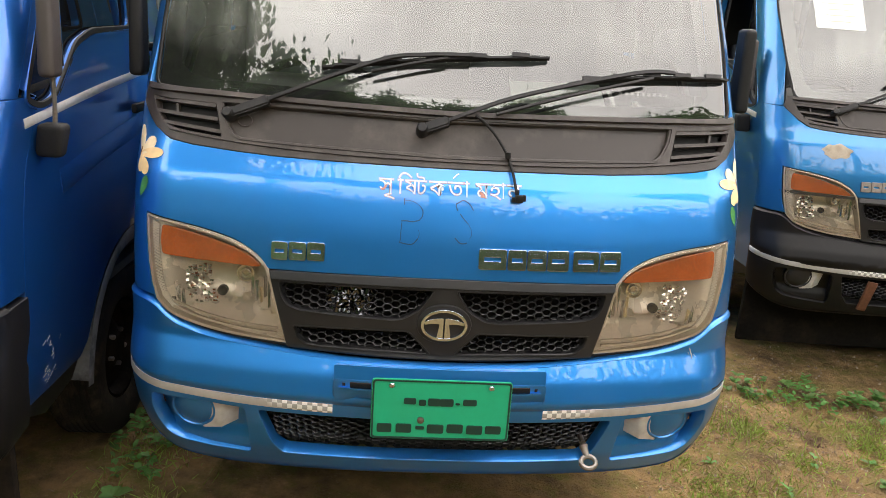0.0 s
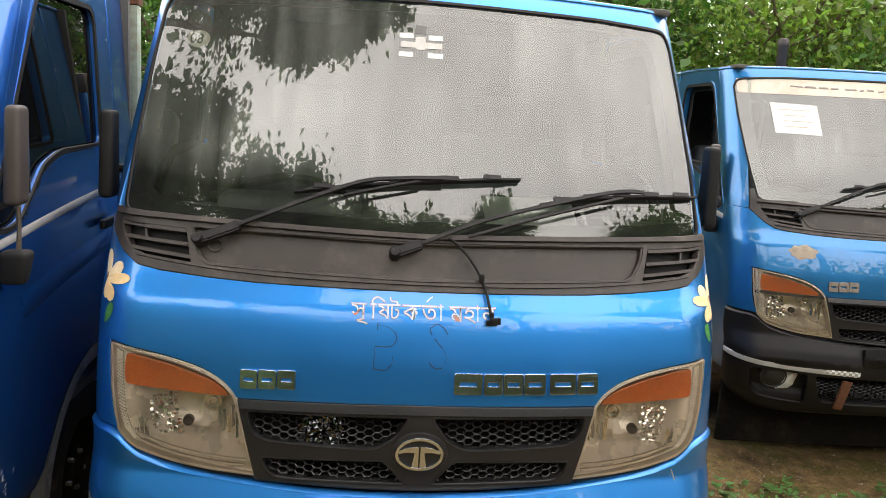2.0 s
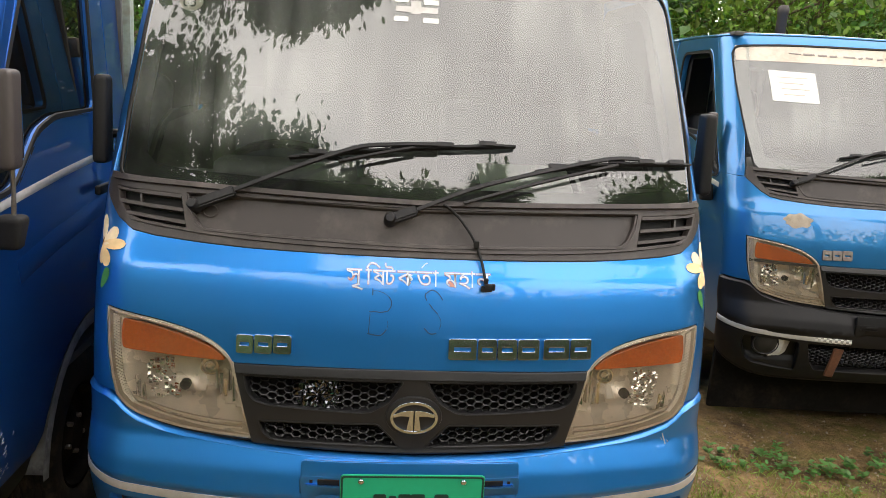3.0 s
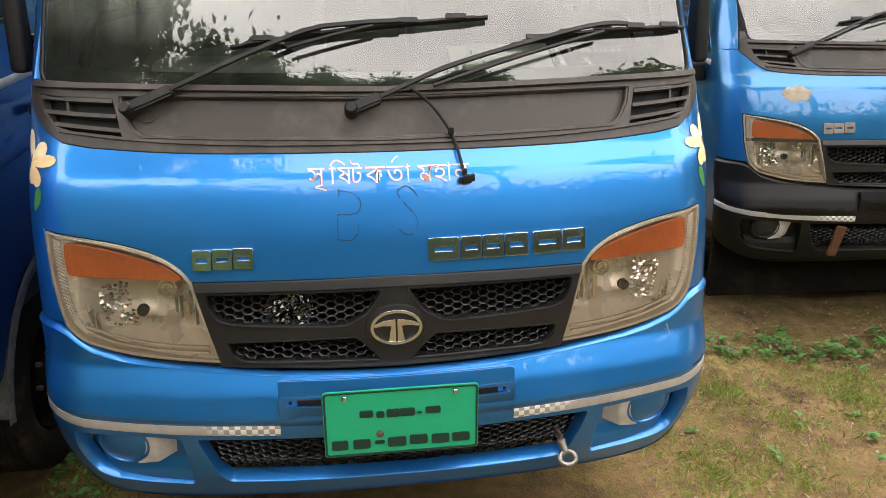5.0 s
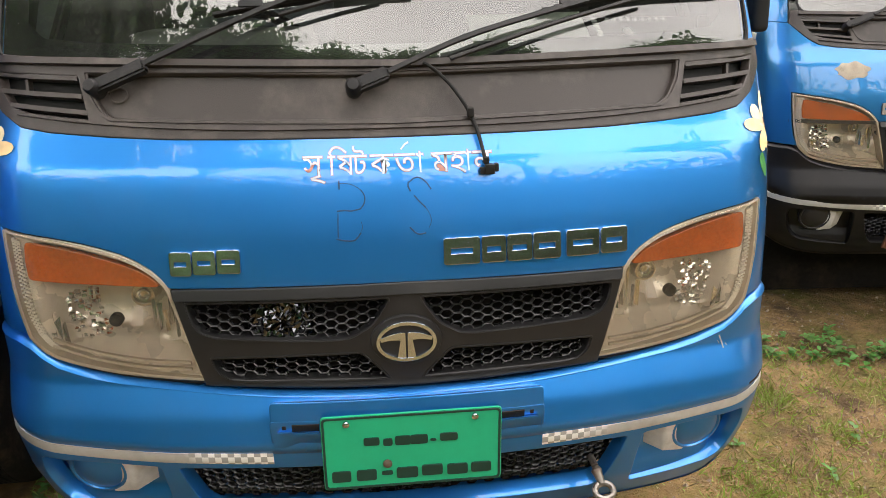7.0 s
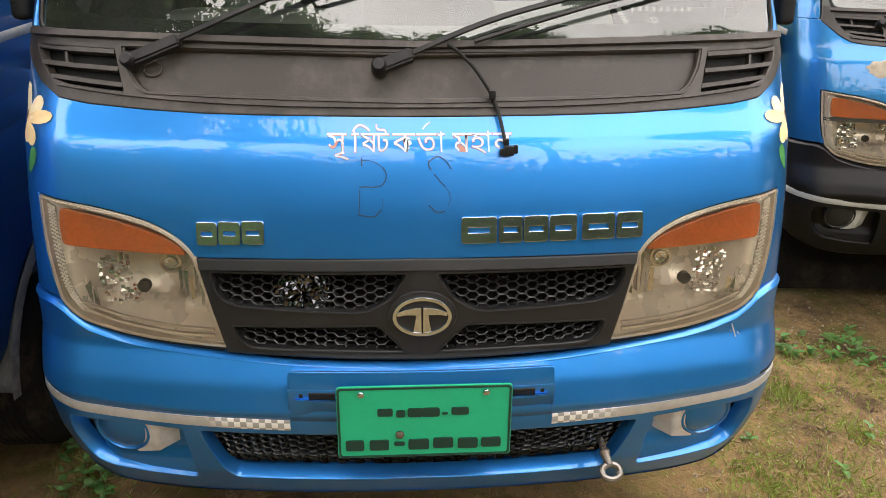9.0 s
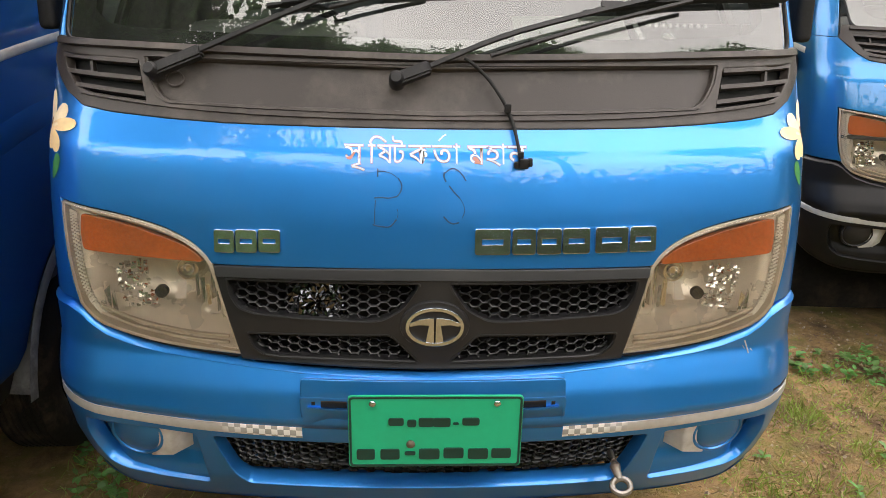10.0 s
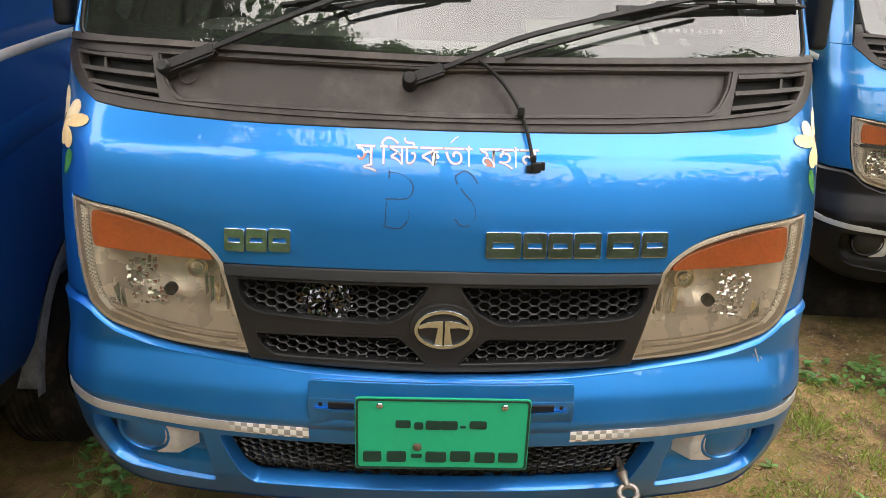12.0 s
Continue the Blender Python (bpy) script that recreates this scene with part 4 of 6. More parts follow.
            part("plate_bar", sheet(lambda a, b, o=0.0: flat(a, b, o + .003), rounded([(x0, z0), (x1, z0), (x1, z1), (x0, z1)], .004, 3), (), .1, .003, .0008), M_PLATEBAR, pl)
        for x, z, r, m in ((-.121, .604, .0065, M_CHROME), (.117, .604, .0065, M_CHROME), (-.048, .513, .0085, M_STEEL)):
            bm = bmesh.new()
            lathe(bm, [(r, 0), (r, .003), (r * .6, .005), (0, .0055)], Matrix.Translation(flat(x, z, .002)) @ Euler((radians(90), 0, 0)).to_matrix().to_4x4(), 14)
            part("plate_bolt", bm, m, pl)
        # towing eye screwed into the intake
        bm = bmesh.new()
        c = Vector((.379, -.284, .419))
        tube(bm, [c + Vector((-.010, .062, .036)), c + Vector((-.010, .030, .034))], .007, 10)
        tube(bm, [c + Vector((-.010, .030, .034)), c + Vector((-.009, .023, .030)), c + Vector((-.007, .016, .023)), c + Vector((-.003, .004, .012))], [.006, .0115, .009, .0075], 10)
        n = 20
        ringpts = [c + Vector((.0185 * math.cos(k * math.tau / n), .010 * math.sin(k * math.tau / n) - .004, .011 * math.sin(k * math.tau / n))) for k in range(n + 1)]
        tube(bm, ringpts, .0065, 8, caps=False)
        part("towing_eye", bm, M_STEEL, t, "bare steel towing eye")
    # grille
    gr = part("grille", sheet(lambda a, b, o=0.0: front(a, b, o + .003), both(GRILLE_HALF), [SLOT_U, flip(SLOT_U), SLOT_L, flip(SLOT_L)], .03, .03, .004), M_GRILLE, t, "black plastic grille with four openings")
    for s in (1, -1):
        f = (lambda p: p) if s > 0 else flip
        for slot, nm in ((SLOT_U, "upper_mesh"), (SLOT_L, "lower_mesh")):
            bm = bmesh.new()
            honeycomb(bm, in_poly(f(grow(slot, .018))), -.42, .42, .64, .86, -.012)
            part(nm, bm, M_MESH, gr, "black honeycomb mesh")
            bm = bmesh.new()
            lo = [p for p in f(slot)]
            strip(bm, dense(lo + [lo[0]]), .0035, .0026, .0030)
            part("slot_lip", bm, M_GRILLE, gr)
    part("grille_bar", sheet(lambda a, b, o=0.0: front(a, b, o + .004 + (.857 - b) * .22), rounded([(-.412, .836), (0, .839), (.412, .836), (.414, .853), (0, .857), (-.414, .853)], .003), (), .05, .02, .002), M_GRILLE, gr)
    # plain dark sheet that closes the space behind the grille openings
    part("grille_backing", sheet(lambda a, b, o=0.0: front(a, b, o - .075), both(GRILLE_HALF), (), .1, .004, .001), M_CHASSIS, t)
    if main:
        bm = bmesh.new()
        rnd = random.Random(3)
        lathe(bm, [(.006, .019), (.013, .021), (.020, .020), (.027, .019), (.034, .017), (.040, .015), (.046, .012), (.052, .008), (.058, .003), (.064, -.004), (.066, -.012), (.060, -.02)], Matrix.Translation(front(-.226, .790, -.026)) @ Euler((radians(90), 0, 0)).to_matrix().to_4x4(), 34)
        for v in bm.verts:
            v.co += Vector((rnd.uniform(-.003, .003), rnd.uniform(-.005, .005), rnd.uniform(-.003, .003)))
        part("horn", bm, M_HORN, t, "crumpled shiny horn cover behind the mesh", smooth=False)
    # oval emblem
    em_out = [(.054 * math.cos(k * math.tau / 40), .7505 + .037 * math.sin(k * math.tau / 40)) for k in range(40)]
    em_in = [(.0495 * math.cos(k * math.tau / 40), .7505 + .0325 * math.sin(k * math.tau / 40)) for k in range(40)]
    pad = [(.062 * math.cos(k * math.tau / 40), .7505 + .045 * math.sin(k * math.tau / 40)) for k in range(40)]
    part("emblem_pad", sheet(lambda a, b, o=0.0: front(a, b, o + .010), pad, (), .05, .02, .004), M_GRILLE, gr)
    em = part("emblem", sheet(lambda a, b, o=0.0: front(a, b, o + .017), em_out, [em_in], .05, .010, .0015), M_CHROME, t, "oval chrome emblem")
    for pts in ([(-.047, .758), (-.030, .7645), (-.012, .7675), (-.0025, .7675), (-.0020, .716), (-.0165, .7195), (-.0105, .7545), (-.030, .7555), (-.046, .752)],):
        for g in (pts, flip(pts)):
            part("emblem_bar", sheet(lambda a, b, o=0.0: front(a, b, o + .016), rounded(g, .0015, 2), (), .05, .006, .0008), M_CHROME, em)
    # headlights
    for s in (1, -1):
        headlight(t, s, old=not main)
        f = (lambda p: p) if s > 0 else flip
        bm = bmesh.new()
        strip(bm, [(s * a, b) for a, b in grow(HL_OUT, .0045) + [grow(HL_OUT, .0045)[0]]], .014, .003, -.010)
        part("headlight_gap", bm, M_RUBBER, t)
    # badges: plain chrome blocks
    badge = M_CHROME if main else M_STEEL
    pieces = [(-.412, -.376, .882, .922), (-.371, -.333, .884, .924), (-.328, -.289, .886, .926)]
    if main:
        pieces += [(x0, x1, .888, .934) for x0, x1 in ((.074, .138), (.144, .186), (.191, .235), (.240, .290), (.303, .365), (.371, .421))]
    for x0, x1, z0, z1 in pieces:
        part("badge_bar", badge_block(x0, x1, z0, z1, ((.17, .37, .83, .63),), .03), badge, t, "chrome badge bar")
    # cowl panel with vents
    cowl = part("cowl_panel", sheet(lambda a, b, o=0.0: front(a, b, o + .004), near_top(both(COWL)), [near_top(VENT), near_top(flip(VENT)), near_top(RECESS)], .03, .02, .004), M_COWL, t, "charcoal plastic cowl below the windshield")
    part("cowl_recess", sheet(lambda a, b, o=0.0: front(a, b, o - .010), grow(near_top(RECESS), .012), (), .04, .004, .001), M_COWL, cowl)
    bm = bmesh.new()
    edge_line = near_top(grow(RECESS, .004))
    strip(bm, dense(edge_line + [edge_line[0]]), .0055, .0035, .0035)
    part("recess_lip", bm, M_COWL, cowl)
    bm = bmesh.new()
    strip(bm, [(a, 1.1235 + .030 * (abs(a) / .69) ** 3.2) for a in np.linspace(-.68 * inset, .68 * inset, 41)], .006, .004, .005)
    part("cowl_rib", bm, M_COWL, cowl)
    bm = bmesh.new()
    strip(bm, [(a, 1.2275 + .0145 * (abs(a) / .77) ** 1.1) for a in np.linspace(-.748 * inset, .748 * inset, 41)], .013, .012, .003)
    part("windshield_ledge", bm, M_COWL, cowl)
    for s in (1, -1):
        f = (lambda p: p) if s > 0 else flip
        part("vent_backing", sheet(lambda a, b, o=0.0: front(a, b, o - .022), f(near_top(grow(VENT, .012))), (), .05, .004, .001), M_RUBBER, cowl)
        for z0, z1, a0, a1 in ((1.2115, 1.218, .570, .738), (1.1815, 1.190, .562, .723), (1.154, 1.1665, .552, .697)):
            bm = bmesh.new()
            strip(bm, near_top([(s * a0, z0), (s * (a0 + a1) / 2, (z0 + z1) / 2), (s * a1, z1)]), .0095, .016, -.012)
            part("vent_slat", bm, M_COWL, cowl)
        bm = bmesh.new()
        strip(bm, near_top([(s * .672, 1.212), (s * .668, 1.192)]), .007, .012, -.016)
        part("vent_post", bm, M_COWL, cowl)
    # windshield
    gl = part("windshield", sheet(lambda a, b, o=0.0: front(a, b, o - .003), near_top(both(GLASS_OUT)), (), .03, .005, .001, ease=.60), M_WINDSHIELD, t, "dusty windshield with rain streaks")
    gl.visible_shadow = False
    part("glass_border", sheet(lambda a, b, o=0.0: front(a, b, o - .0095), near_top(both(GLASS_OUT)), [near_top(both(GLASS_IN))], .03, .002, .0005, ease=.60), M_FRIT, gl, "black ceramic glass border")
    bm = bmesh.new()
    ring = rounded(near_top(both(GLASS_OUT)), .03, 6)
    strip(bm, dense(ring + [ring[0]], .03), .009, .004, -.001)
    part("windshield_seal", bm, M_RUBBER, gl)
    # pillars and header
    gl_side = [(.792, 1.212), (.756, 1.40), (.763, 1.62), (.758, 1.768), (.733, 1.807), (.5, 1.820), (0, 1.827)]
    frame_half = [(.86, 1.212), (.86, 1.852), (.5, 1.862), (0, 1.866)]
    frame_out = frame_half + [(-a, b) for a, b in reversed(frame_half[:-1])] + [(-a, b) for a, b in gl_side] + list(reversed(gl_side[:-1]))
    frame_out = near_top(frame_out)
    part("cab_frame", sheet(front, frame_out, (), .03, .022, .003), body, t, "blue windshield pillars and header")
    part("pillar_lining", sheet(lambda a, b, o=0.0: front(a, b, o - .034), frame_out, (), .06, .004, .006), M_CABIN, t)
    bm = bmesh.new()
    nu, nt = 41, 14
    grid = []
    for i in range(nu):
        u = -.86 + 1.72 * i / (nu - 1)
        p0 = front(u, 1.869 - .014 * (abs(u) / .86) ** 3, 0)
        p1 = Vector((p0.x, 1.20, 1.905 - .040 * (abs(u) / .86) ** 5))
        row = []
        for j in range(nt):
            f = j / (nt - 1)
            p = p0.lerp(p1, f)
            p.z += .032 * math.sin(math.pi * min(1, f * 1.2) * .5) * (1 - (abs(u) / .86) ** 4) * math.cos(f * 1.1)
            row.append(bm.verts.new(p))
        grid.append(row)
    for i in range(nu - 1):
        for j in range(nt - 1):
            bm.faces.new((grid[i][j], grid[i + 1][j], grid[i + 1][j + 1], grid[i][j + 1]))
    part("roof", bm, body, t, "rounded blue cab roof")
    bm = bmesh.new()
    tube(bm, [front(u, 1.867 - .014 * (abs(u) / .86) ** 3, -.002) for u in np.linspace(-.86, .86, 49)], .008, 8)
    part("roof_gutter", bm, body, t)
    for s in (1, -1):
        bm = bmesh.new()
        tube(bm, [front(s * .855, 1.854, -.002), (s * wide(1.86) * .97875, .75, 1.866), (s * wide(1.86) * .97875, 1.19, 1.864)], .008, 8)
        part("roof_gutter", bm, body, t)
    bm = bmesh.new()
    box(bm, (0, .78, 1.862), (1.44, .84, .02), .008)
    part("roof_lining", bm, M_CABIN, t)
    # doors and flanks
    arch = [(.80 + .44 * math.cos(radians(a)), .30 + .44 * math.sin(radians(a))) for a in range(63, 158, 7)]
    win = rounded([(.150, 1.205), (.225, 1.182), (.31, 1.198), (.38, 1.258), (.46, 1.327), (.57, 1.358), (.885, 1.366), (.905, 1.75), (.88, 1.786), (.535, 1.782), (.487, 1.748)], .03)
    edge = [(corner_y(z) + .005 + (ext if z < 1.21 else 0), z) for z in (.470, .56, .66, .76, .86, .95, 1.05, 1.13, 1.205, 1.23, 1.40, 1.60, 1.84)]
    door_out = edge + [(.62, 1.858), (1.005, 1.856), (1.025, 1.80), (1.030, 1.40), (1.030, .74)] + arch + [(.36, .462)]
    for s in (1, -1):
        f = side(s)
        d = part("door", sheet(f, door_out, [win], .05, .03, .004), body, t, "blue cab door with dipped window sill")
        part("door_lining", sheet(lambda a, b, o=0.0: f(a, b, o - .046), [(.12, .64), (.12, 1.19), (.30, 1.20), (.48, 1.35), (1.185, 1.39), (1.185, .64)], (), .1, .004, .002), M_CABIN, d)
        part("pillar_lining", sheet(lambda a, b, o=0.0: f(a, b, o - .046), [(.91, 1.395), (.91, 1.85), (1.185, 1.85), (1.185, 1.395)], (), .1, .004, .002), M_CABIN, d)
        bm = bmesh.new()
        strip(bm, win + [win[0]], .056, .008, -.044, f)
        part("window_trim", bm, M_RUBBER, d)
        pane = part("door_window", sheet(lambda a, b, o=0.0: f(a, b, o - (.036 if main else .012)), grow(win, .01), (), .1, .004, .001), M_SIDEGLASS, d, "dark door glass")
        pane.visible_shadow = False
        if kind == "far" and s < 0:
            bpy.data.objects.remove(pane)
        bm = bmesh.new()
        strip(bm, win + [win[0]], .018, .006, -.002, f)
        part("window_seal", bm, M_RUBBER, d)
        bm = bmesh.new()
        strip(bm, grow(win, .013) + [grow(win, .013)[0]], .006, .004, .0, f)
        part("window_bead", bm, body, d)
        bm = bmesh.new()
        strip(bm, spline([(corner_y(1.2) + .02, 1.150), (.34, 1.172), (.52, 1.190), (.70, 1.206), (1.00, 1.228)], 5), .024, .0015, .0005, f)
        part("door_stripe", bm, M_SILVERTAPE, d, "white reflective stripe along the door")
        bm = bmesh.new()
        strip(bm, [(.30, .98), (.55, 1.02), (.93, 1.06)], .07, .002, -.0005, f)
        part("door_crease", bm, body, d)
        bm = bmesh.new()
        box(bm, (s * .806, .88, 1.12), (.02, .15, .03), .008)
        part("door_handle", bm, M_RUBBER, d)
        part("rear_pillar", sheet(f, [(1.038, .70), (1.038, 1.856), (1.20, 1.862), (1.20, .60), (1.13, .60)], (), .06, .03, .003), body, t)
        # mudguard round the wheel
        bm = bmesh.new()
        rows = []
        for a in range(20, 176, 8):
            c, w = math.cos(radians(a)), math.sin(radians(a))
            rows.append([bm.verts.new((s * x, .80 + r * c, .30 + r * w)) for x, r in ((.786, .437), (.787, .40), (.778, .385), (.62, .375), (.50, .37))])
        for r0, r1 in zip(rows, rows[1:]):
            for k in range(4):
                bm.faces.new((r0[k], r0[k + 1], r1[k + 1], r1[k]))
        part("mudguard", bm, M_FENDERFLAP, t, "scuffed grey plastic mudguard")
        wheel(t, s * .665, .80)
        wheel(t, s * .665, 2.75)
        mirror(t, s, not main, 0.818 if main else 0.832, M_RUBBER if main else None)
        # lower corner skirt between bumper and wheel
        lowq = [(corner_y(.46) + .002 + ext, .44), (corner_y(.46) + .002 + ext, .468), (.36, .458), (.345, .40), (.20, .37)]
        part("sill_skirt", sheet(lambda a, b, o=0.0: f(a, b, o - .006), lowq, (), .08, .02, .002), bumper_mat, t)
    # cabin: back wall, floor, dashboard, wheel, seats
    bm = bmesh.new()
    box(bm, (0, 1.19, 1.23), (1.55, .02, 1.28), .004)
    box(bm, (0, .60, .60), (1.50, 1.15, .03), .004)
    part("cabin_shell", bm, M_CABIN, t)
    bm = bmesh.new()
    box(bm, (0, .23, 1.13), (1.44, .42, .20), .05, seg=3)
    box(bm, (-.36, .34, 1.24), (.40, .16, .07), .03, seg=3)
    part("dashboard", bm, M_DASH, t)
    if main:
        bm = bmesh.new()
        bm.faces.new([bm.verts.new(p) for p in ((.17, .05, 1.232), (.42, .05, 1.232), (.46, .34, 1.300), (.19, .34, 1.296))])
        bmesh.ops.solidify(bm, geom=bm.faces[:], thickness=.002)
        part("paper_sheet", bm, M_PAPER, t, "white paper sheet lying on the dashboard", smooth=False)
        tray = new("dash_tray")
        tray.parent = t
        bm = bmesh.new()
        box(bm, (.60, .20, 1.242), (.28, .26, .012), .004)
        box(bm, (.60, .32, 1.262), (.28, .012, .050), .004)
        part("tray_body", bm, M_RUBBER, tray, "black tray on the dashboard")
        for k in range(9):
            bm = bmesh.new()
            box(bm, (.52 + .017 * k, .31, 1.282), (.008, .004, .008), .001)
            part("tray_tooth", bm, M_WHITEBEZEL, tray)
        for k in range(11):
            bm = bmesh.new()
            box(bm, (.445 + .0022 * k, .07 + .018 * k, 1.245 + .0042 * k), (.012, .006, .004), .001)
            part("tray_tooth", bm, M_WHITEBEZEL, tray)
        bm = bmesh.new()
        box(bm, (.53, .16, 1.255), (.016, .05, .010), .002, Euler((radians(30), 0, radians(30))).to_matrix().to_4x4())
        part("pen", bm, M_WHITEBEZEL, tray)
    bm = bmesh.new()
    box(bm, (0, .12, .85), (1.36, .08, .55), .02)
    part("firewall", bm, M_CHASSIS, t)
    sw = new("steering_wheel")
    sw.parent = t
    m = Matrix.Translation((-.37, .52, 1.20)) @ Euler((radians(-38), 0, 0)).to_matrix().to_4x4()
    bm = bmesh.new()
    tube(bm, [m @ Vector((.19 * math.cos(k * math.tau / 32), .19 * math.sin(k * math.tau / 32), 0)) for k in range(33)], .013, 8, caps=False)
    part("wheel_rim", bm, M_RUBBER, sw)
    bm = bmesh.new()
    for a in (90, 210, 330):
        tube(bm, [m @ Vector((0, 0, -.02)), m @ Vector((.185 * math.cos(radians(a)), .185 * math.sin(radians(a)), 0))], .010, 6)
    lathe(bm, [(.05, -.03), (.05, .0), (.04, .012), (0, .016)], m, 18)
    part("wheel_hub", bm, M_DASH, sw)
    bm = bmesh.new()
    tube(bm, [m @ Vector((0, 0, -.02)), (-.37, .30, 1.02)], .025, 8)
    part("steering_column", bm, M_DASH, sw)
    seat(t, -.38)
    seat(t, .38)
    # chassis
    ch = new("chassis")
    ch.parent = t
    for s in (1, -1):
        bm = bmesh.new()
        box(bm, (s * .33, 1.60, .44), (.06, 3.3, .11), .006)
        part("frame_rail", bm, M_CHASSIS, ch)
        bm = bmesh.new()
        box(bm, (s * .32, -.06, .30), (.075, .05, .030), .004)
        part("frame_foot", bm, M_STEEL if s < 0 else M_CHASSIS, ch)
        bm = bmesh.new()
        tube(bm, [(s * .60, .80, .295), (s * .1, .80, .30)], .04, 8)
        tube(bm, [(s * .60, 2.75, .295), (s * .02, 2.75, .30)], .05, 8)
        part("axle", bm, M_CHASSIS, ch)
    bm = bmesh.new()
    box(bm, (0, .02, .40), (1.2, .06, .06), .006)
    box(bm, (.12, -.05, .31), (.16, .12, .05), .006)
    part("crossmember", bm, M_CHASSIS, ch)
    bm = bmesh.new()
    box(bm, (0, .45, .50), (1.0, .9, .14), .03)
    part("engine_tray", bm, M_CHASSIS, ch)
    # dark panel added behind the bumper to block light under the truck
    bm = bmesh.new()
    if kind == "main":
        box(bm, (0, .16, .40), (1.34, .05, .34), .01)
    else:
        box(bm, (0, .06, .27), (1.44, .03, .40), .01)
    part("underside_light_block", bm, M_CHASSIS, ch)
    # another added panel, stops light that comes in from behind
    bm = bmesh.new()
    box(bm, (0, 1.25, .45), (1.0, .04, .40), .01)
    part("rear_light_block", bm, M_CHASSIS, ch)
    for s in (1, -1):
        bm = bmesh.new()
        box(bm, (s * .66, 1.16, .40), (.24, .012, .40), .004)
        part("mud_flap", bm, M_RUBBER, ch)
        bm = bmesh.new()
        box(bm, (s * .50, .70, .50), (.02, 1.0, .42), .006)
        part("inner_arch", bm, M_CHASSIS, ch)
    bm = bmesh.new()
    lathe(bm, [(.0, -.30), (.16, -.29), (.18, -.26), (.18, .26), (.16, .29), (0, .30)], Matrix.Translation((.48, 1.75, .42)) @ Euler((radians(90), 0, 0)).to_matrix().to_4x4(), 20)
    part("fuel_tank", bm, M_CHASSIS, ch)
    # cargo bed with a steel headboard
    bed_mat = M_GREENBED if kind == "beside" else body
    bed = new("cargo_bed")
    bed.parent = t
    bm = bmesh.new()
    box(bm, (0, 2.33, .66), (1.60, 2.14, .06), .008)
    part("bed_floor", bm, M_CHASSIS, bed)
    for s in (1, -1):
        bm = bmesh.new()
        box(bm, (s * .79, 2.33, .86), (.03, 2.14, .36), .006)
        for k in range(5):
            box(bm, (s * .81, 1.36 + k * .48, .86), (.03, .05, .36), .005)
        part("bed_side", bm, bed_mat, bed)
        bm = bmesh.new()
        box(bm, (s * .745, 1.27, 1.27 if ext else 1.13), (.085, .05, 1.16 if ext else .88), .012)
        part("headboard_post", bm, bed_mat, bed, "weathered steel post")
        bm = bmesh.new()
        box(bm, (s * .745, 1.27, 1.885 if ext else 1.60), (.095, .06, .075), .010)
        part("post_cap", bm, M_RUST if kind == "beside" else M_STEEL, bed, "rusty post cap")
    bm = bmesh.new()
    box(bm, (0, 1.27, 1.05), (1.42, .025, .72), .006)
    for z in (1.35, 1.55, 1.75):
        box(bm, (0, 1.27, z), (1.42, .03, .05), .008)
    part("headboard", bm, bed_mat, bed)
    bm = bmesh.new()
    box(bm, (0, 3.39, .86), (1.60, .03, .36), .006)
    part("tailgate", bm, bed_mat, bed)
    # wipers
    wiper(t, [(-.53, 1.190), (-.186, 1.330), (-.073, 1.350), (.04, 1.356)], [(-.321, 1.313), (-.05, 1.347), (.235, 1.369)], [(-.20, 1.305), (-.10, 1.33), (-.02, 1.347)])
    wiper(t, [(-.074, 1.186), (.156, 1.270), (.449, 1.338), (.56, 1.345)], [(.283, 1.312), (.50, 1.336), (.735, 1.342)], [(.10, 1.228), (.30, 1.283), (.50, 1.330)])
    return t


# ---- the trucks ----
truck = make_truck("mini_truck", Matrix(), "glossy blue mini truck with green plate parked on bare earth", M_BLUE, M_BLUE, "main")
truck_beside = make_truck("mini_truck", pose(-1.776, -0.234, 0, 0, 0, 0), "blue mini truck, paint darkened for shade, with black bumper and scuffed door", M_BLUE_SHADED, M_BLACKBODY, "beside")
truck_far = make_truck("mini_truck", pose(2.30, 1.31, 0, 0, 0, -3.5), "weathered blue mini truck with black bumper and papered windshield", M_BLUE_R, M_BLACKBODY, "far")

# main truck: lettering, marker lines, stickers, washer hose
script = new("hood_lettering")
script.parent = truck
script["label"] = "pale vinyl lettering with a thin red outline"
GLYPHS = [("স", -.170, .035, 1.050), ("ৃ", -.157, .026, 1.050), ("ি", -.126, .034, 1.050), ("ষ", -.109, .030, 1.050), ("ট", -.083, .026, 1.050), ("ক", -.052, .042, 1.050), ("ত", -.008, .037, 1.050), ("া", .031, .013, 1.050),
          ("ম", .058, .033, 1.050), ("হ", .090, .030, 1.050), ("া", .118, .013, 1.050), ("ন", .133, .035, 1.050)]
for ch, u, w, z in GLYPHS:
    part("letter_outline", lay_text(ch, .050, u, z, .0006, w, .0006), M_LETTERRED, script, smooth=False)
    part("letter", lay_text(ch, .050, u, z, .0011, w, -.0002), M_LETTERWHITE, script, smooth=False)
bm = bmesh.new()
strip(bm, [(.004, 1.088), (.012, 1.096), (.018, 1.099)], .003, .0006, .0009)
part("letter", bm, M_LETTERWHITE, script)
bm = bmesh.new()
ink_line(bm, [(-.108, 1.041), (-.108, 1.026)], .0026, .0006)
ink_line(bm, [(-.108, 1.036), (-.096, 1.036), (-.082, 1.032), (-.070, 1.024)], .0013, .0006)
ink_line(bm, [(-.070, 1.024), (-.064, 1.014), (-.065, 1.002), (-.072, .992)], .0024, .0006)
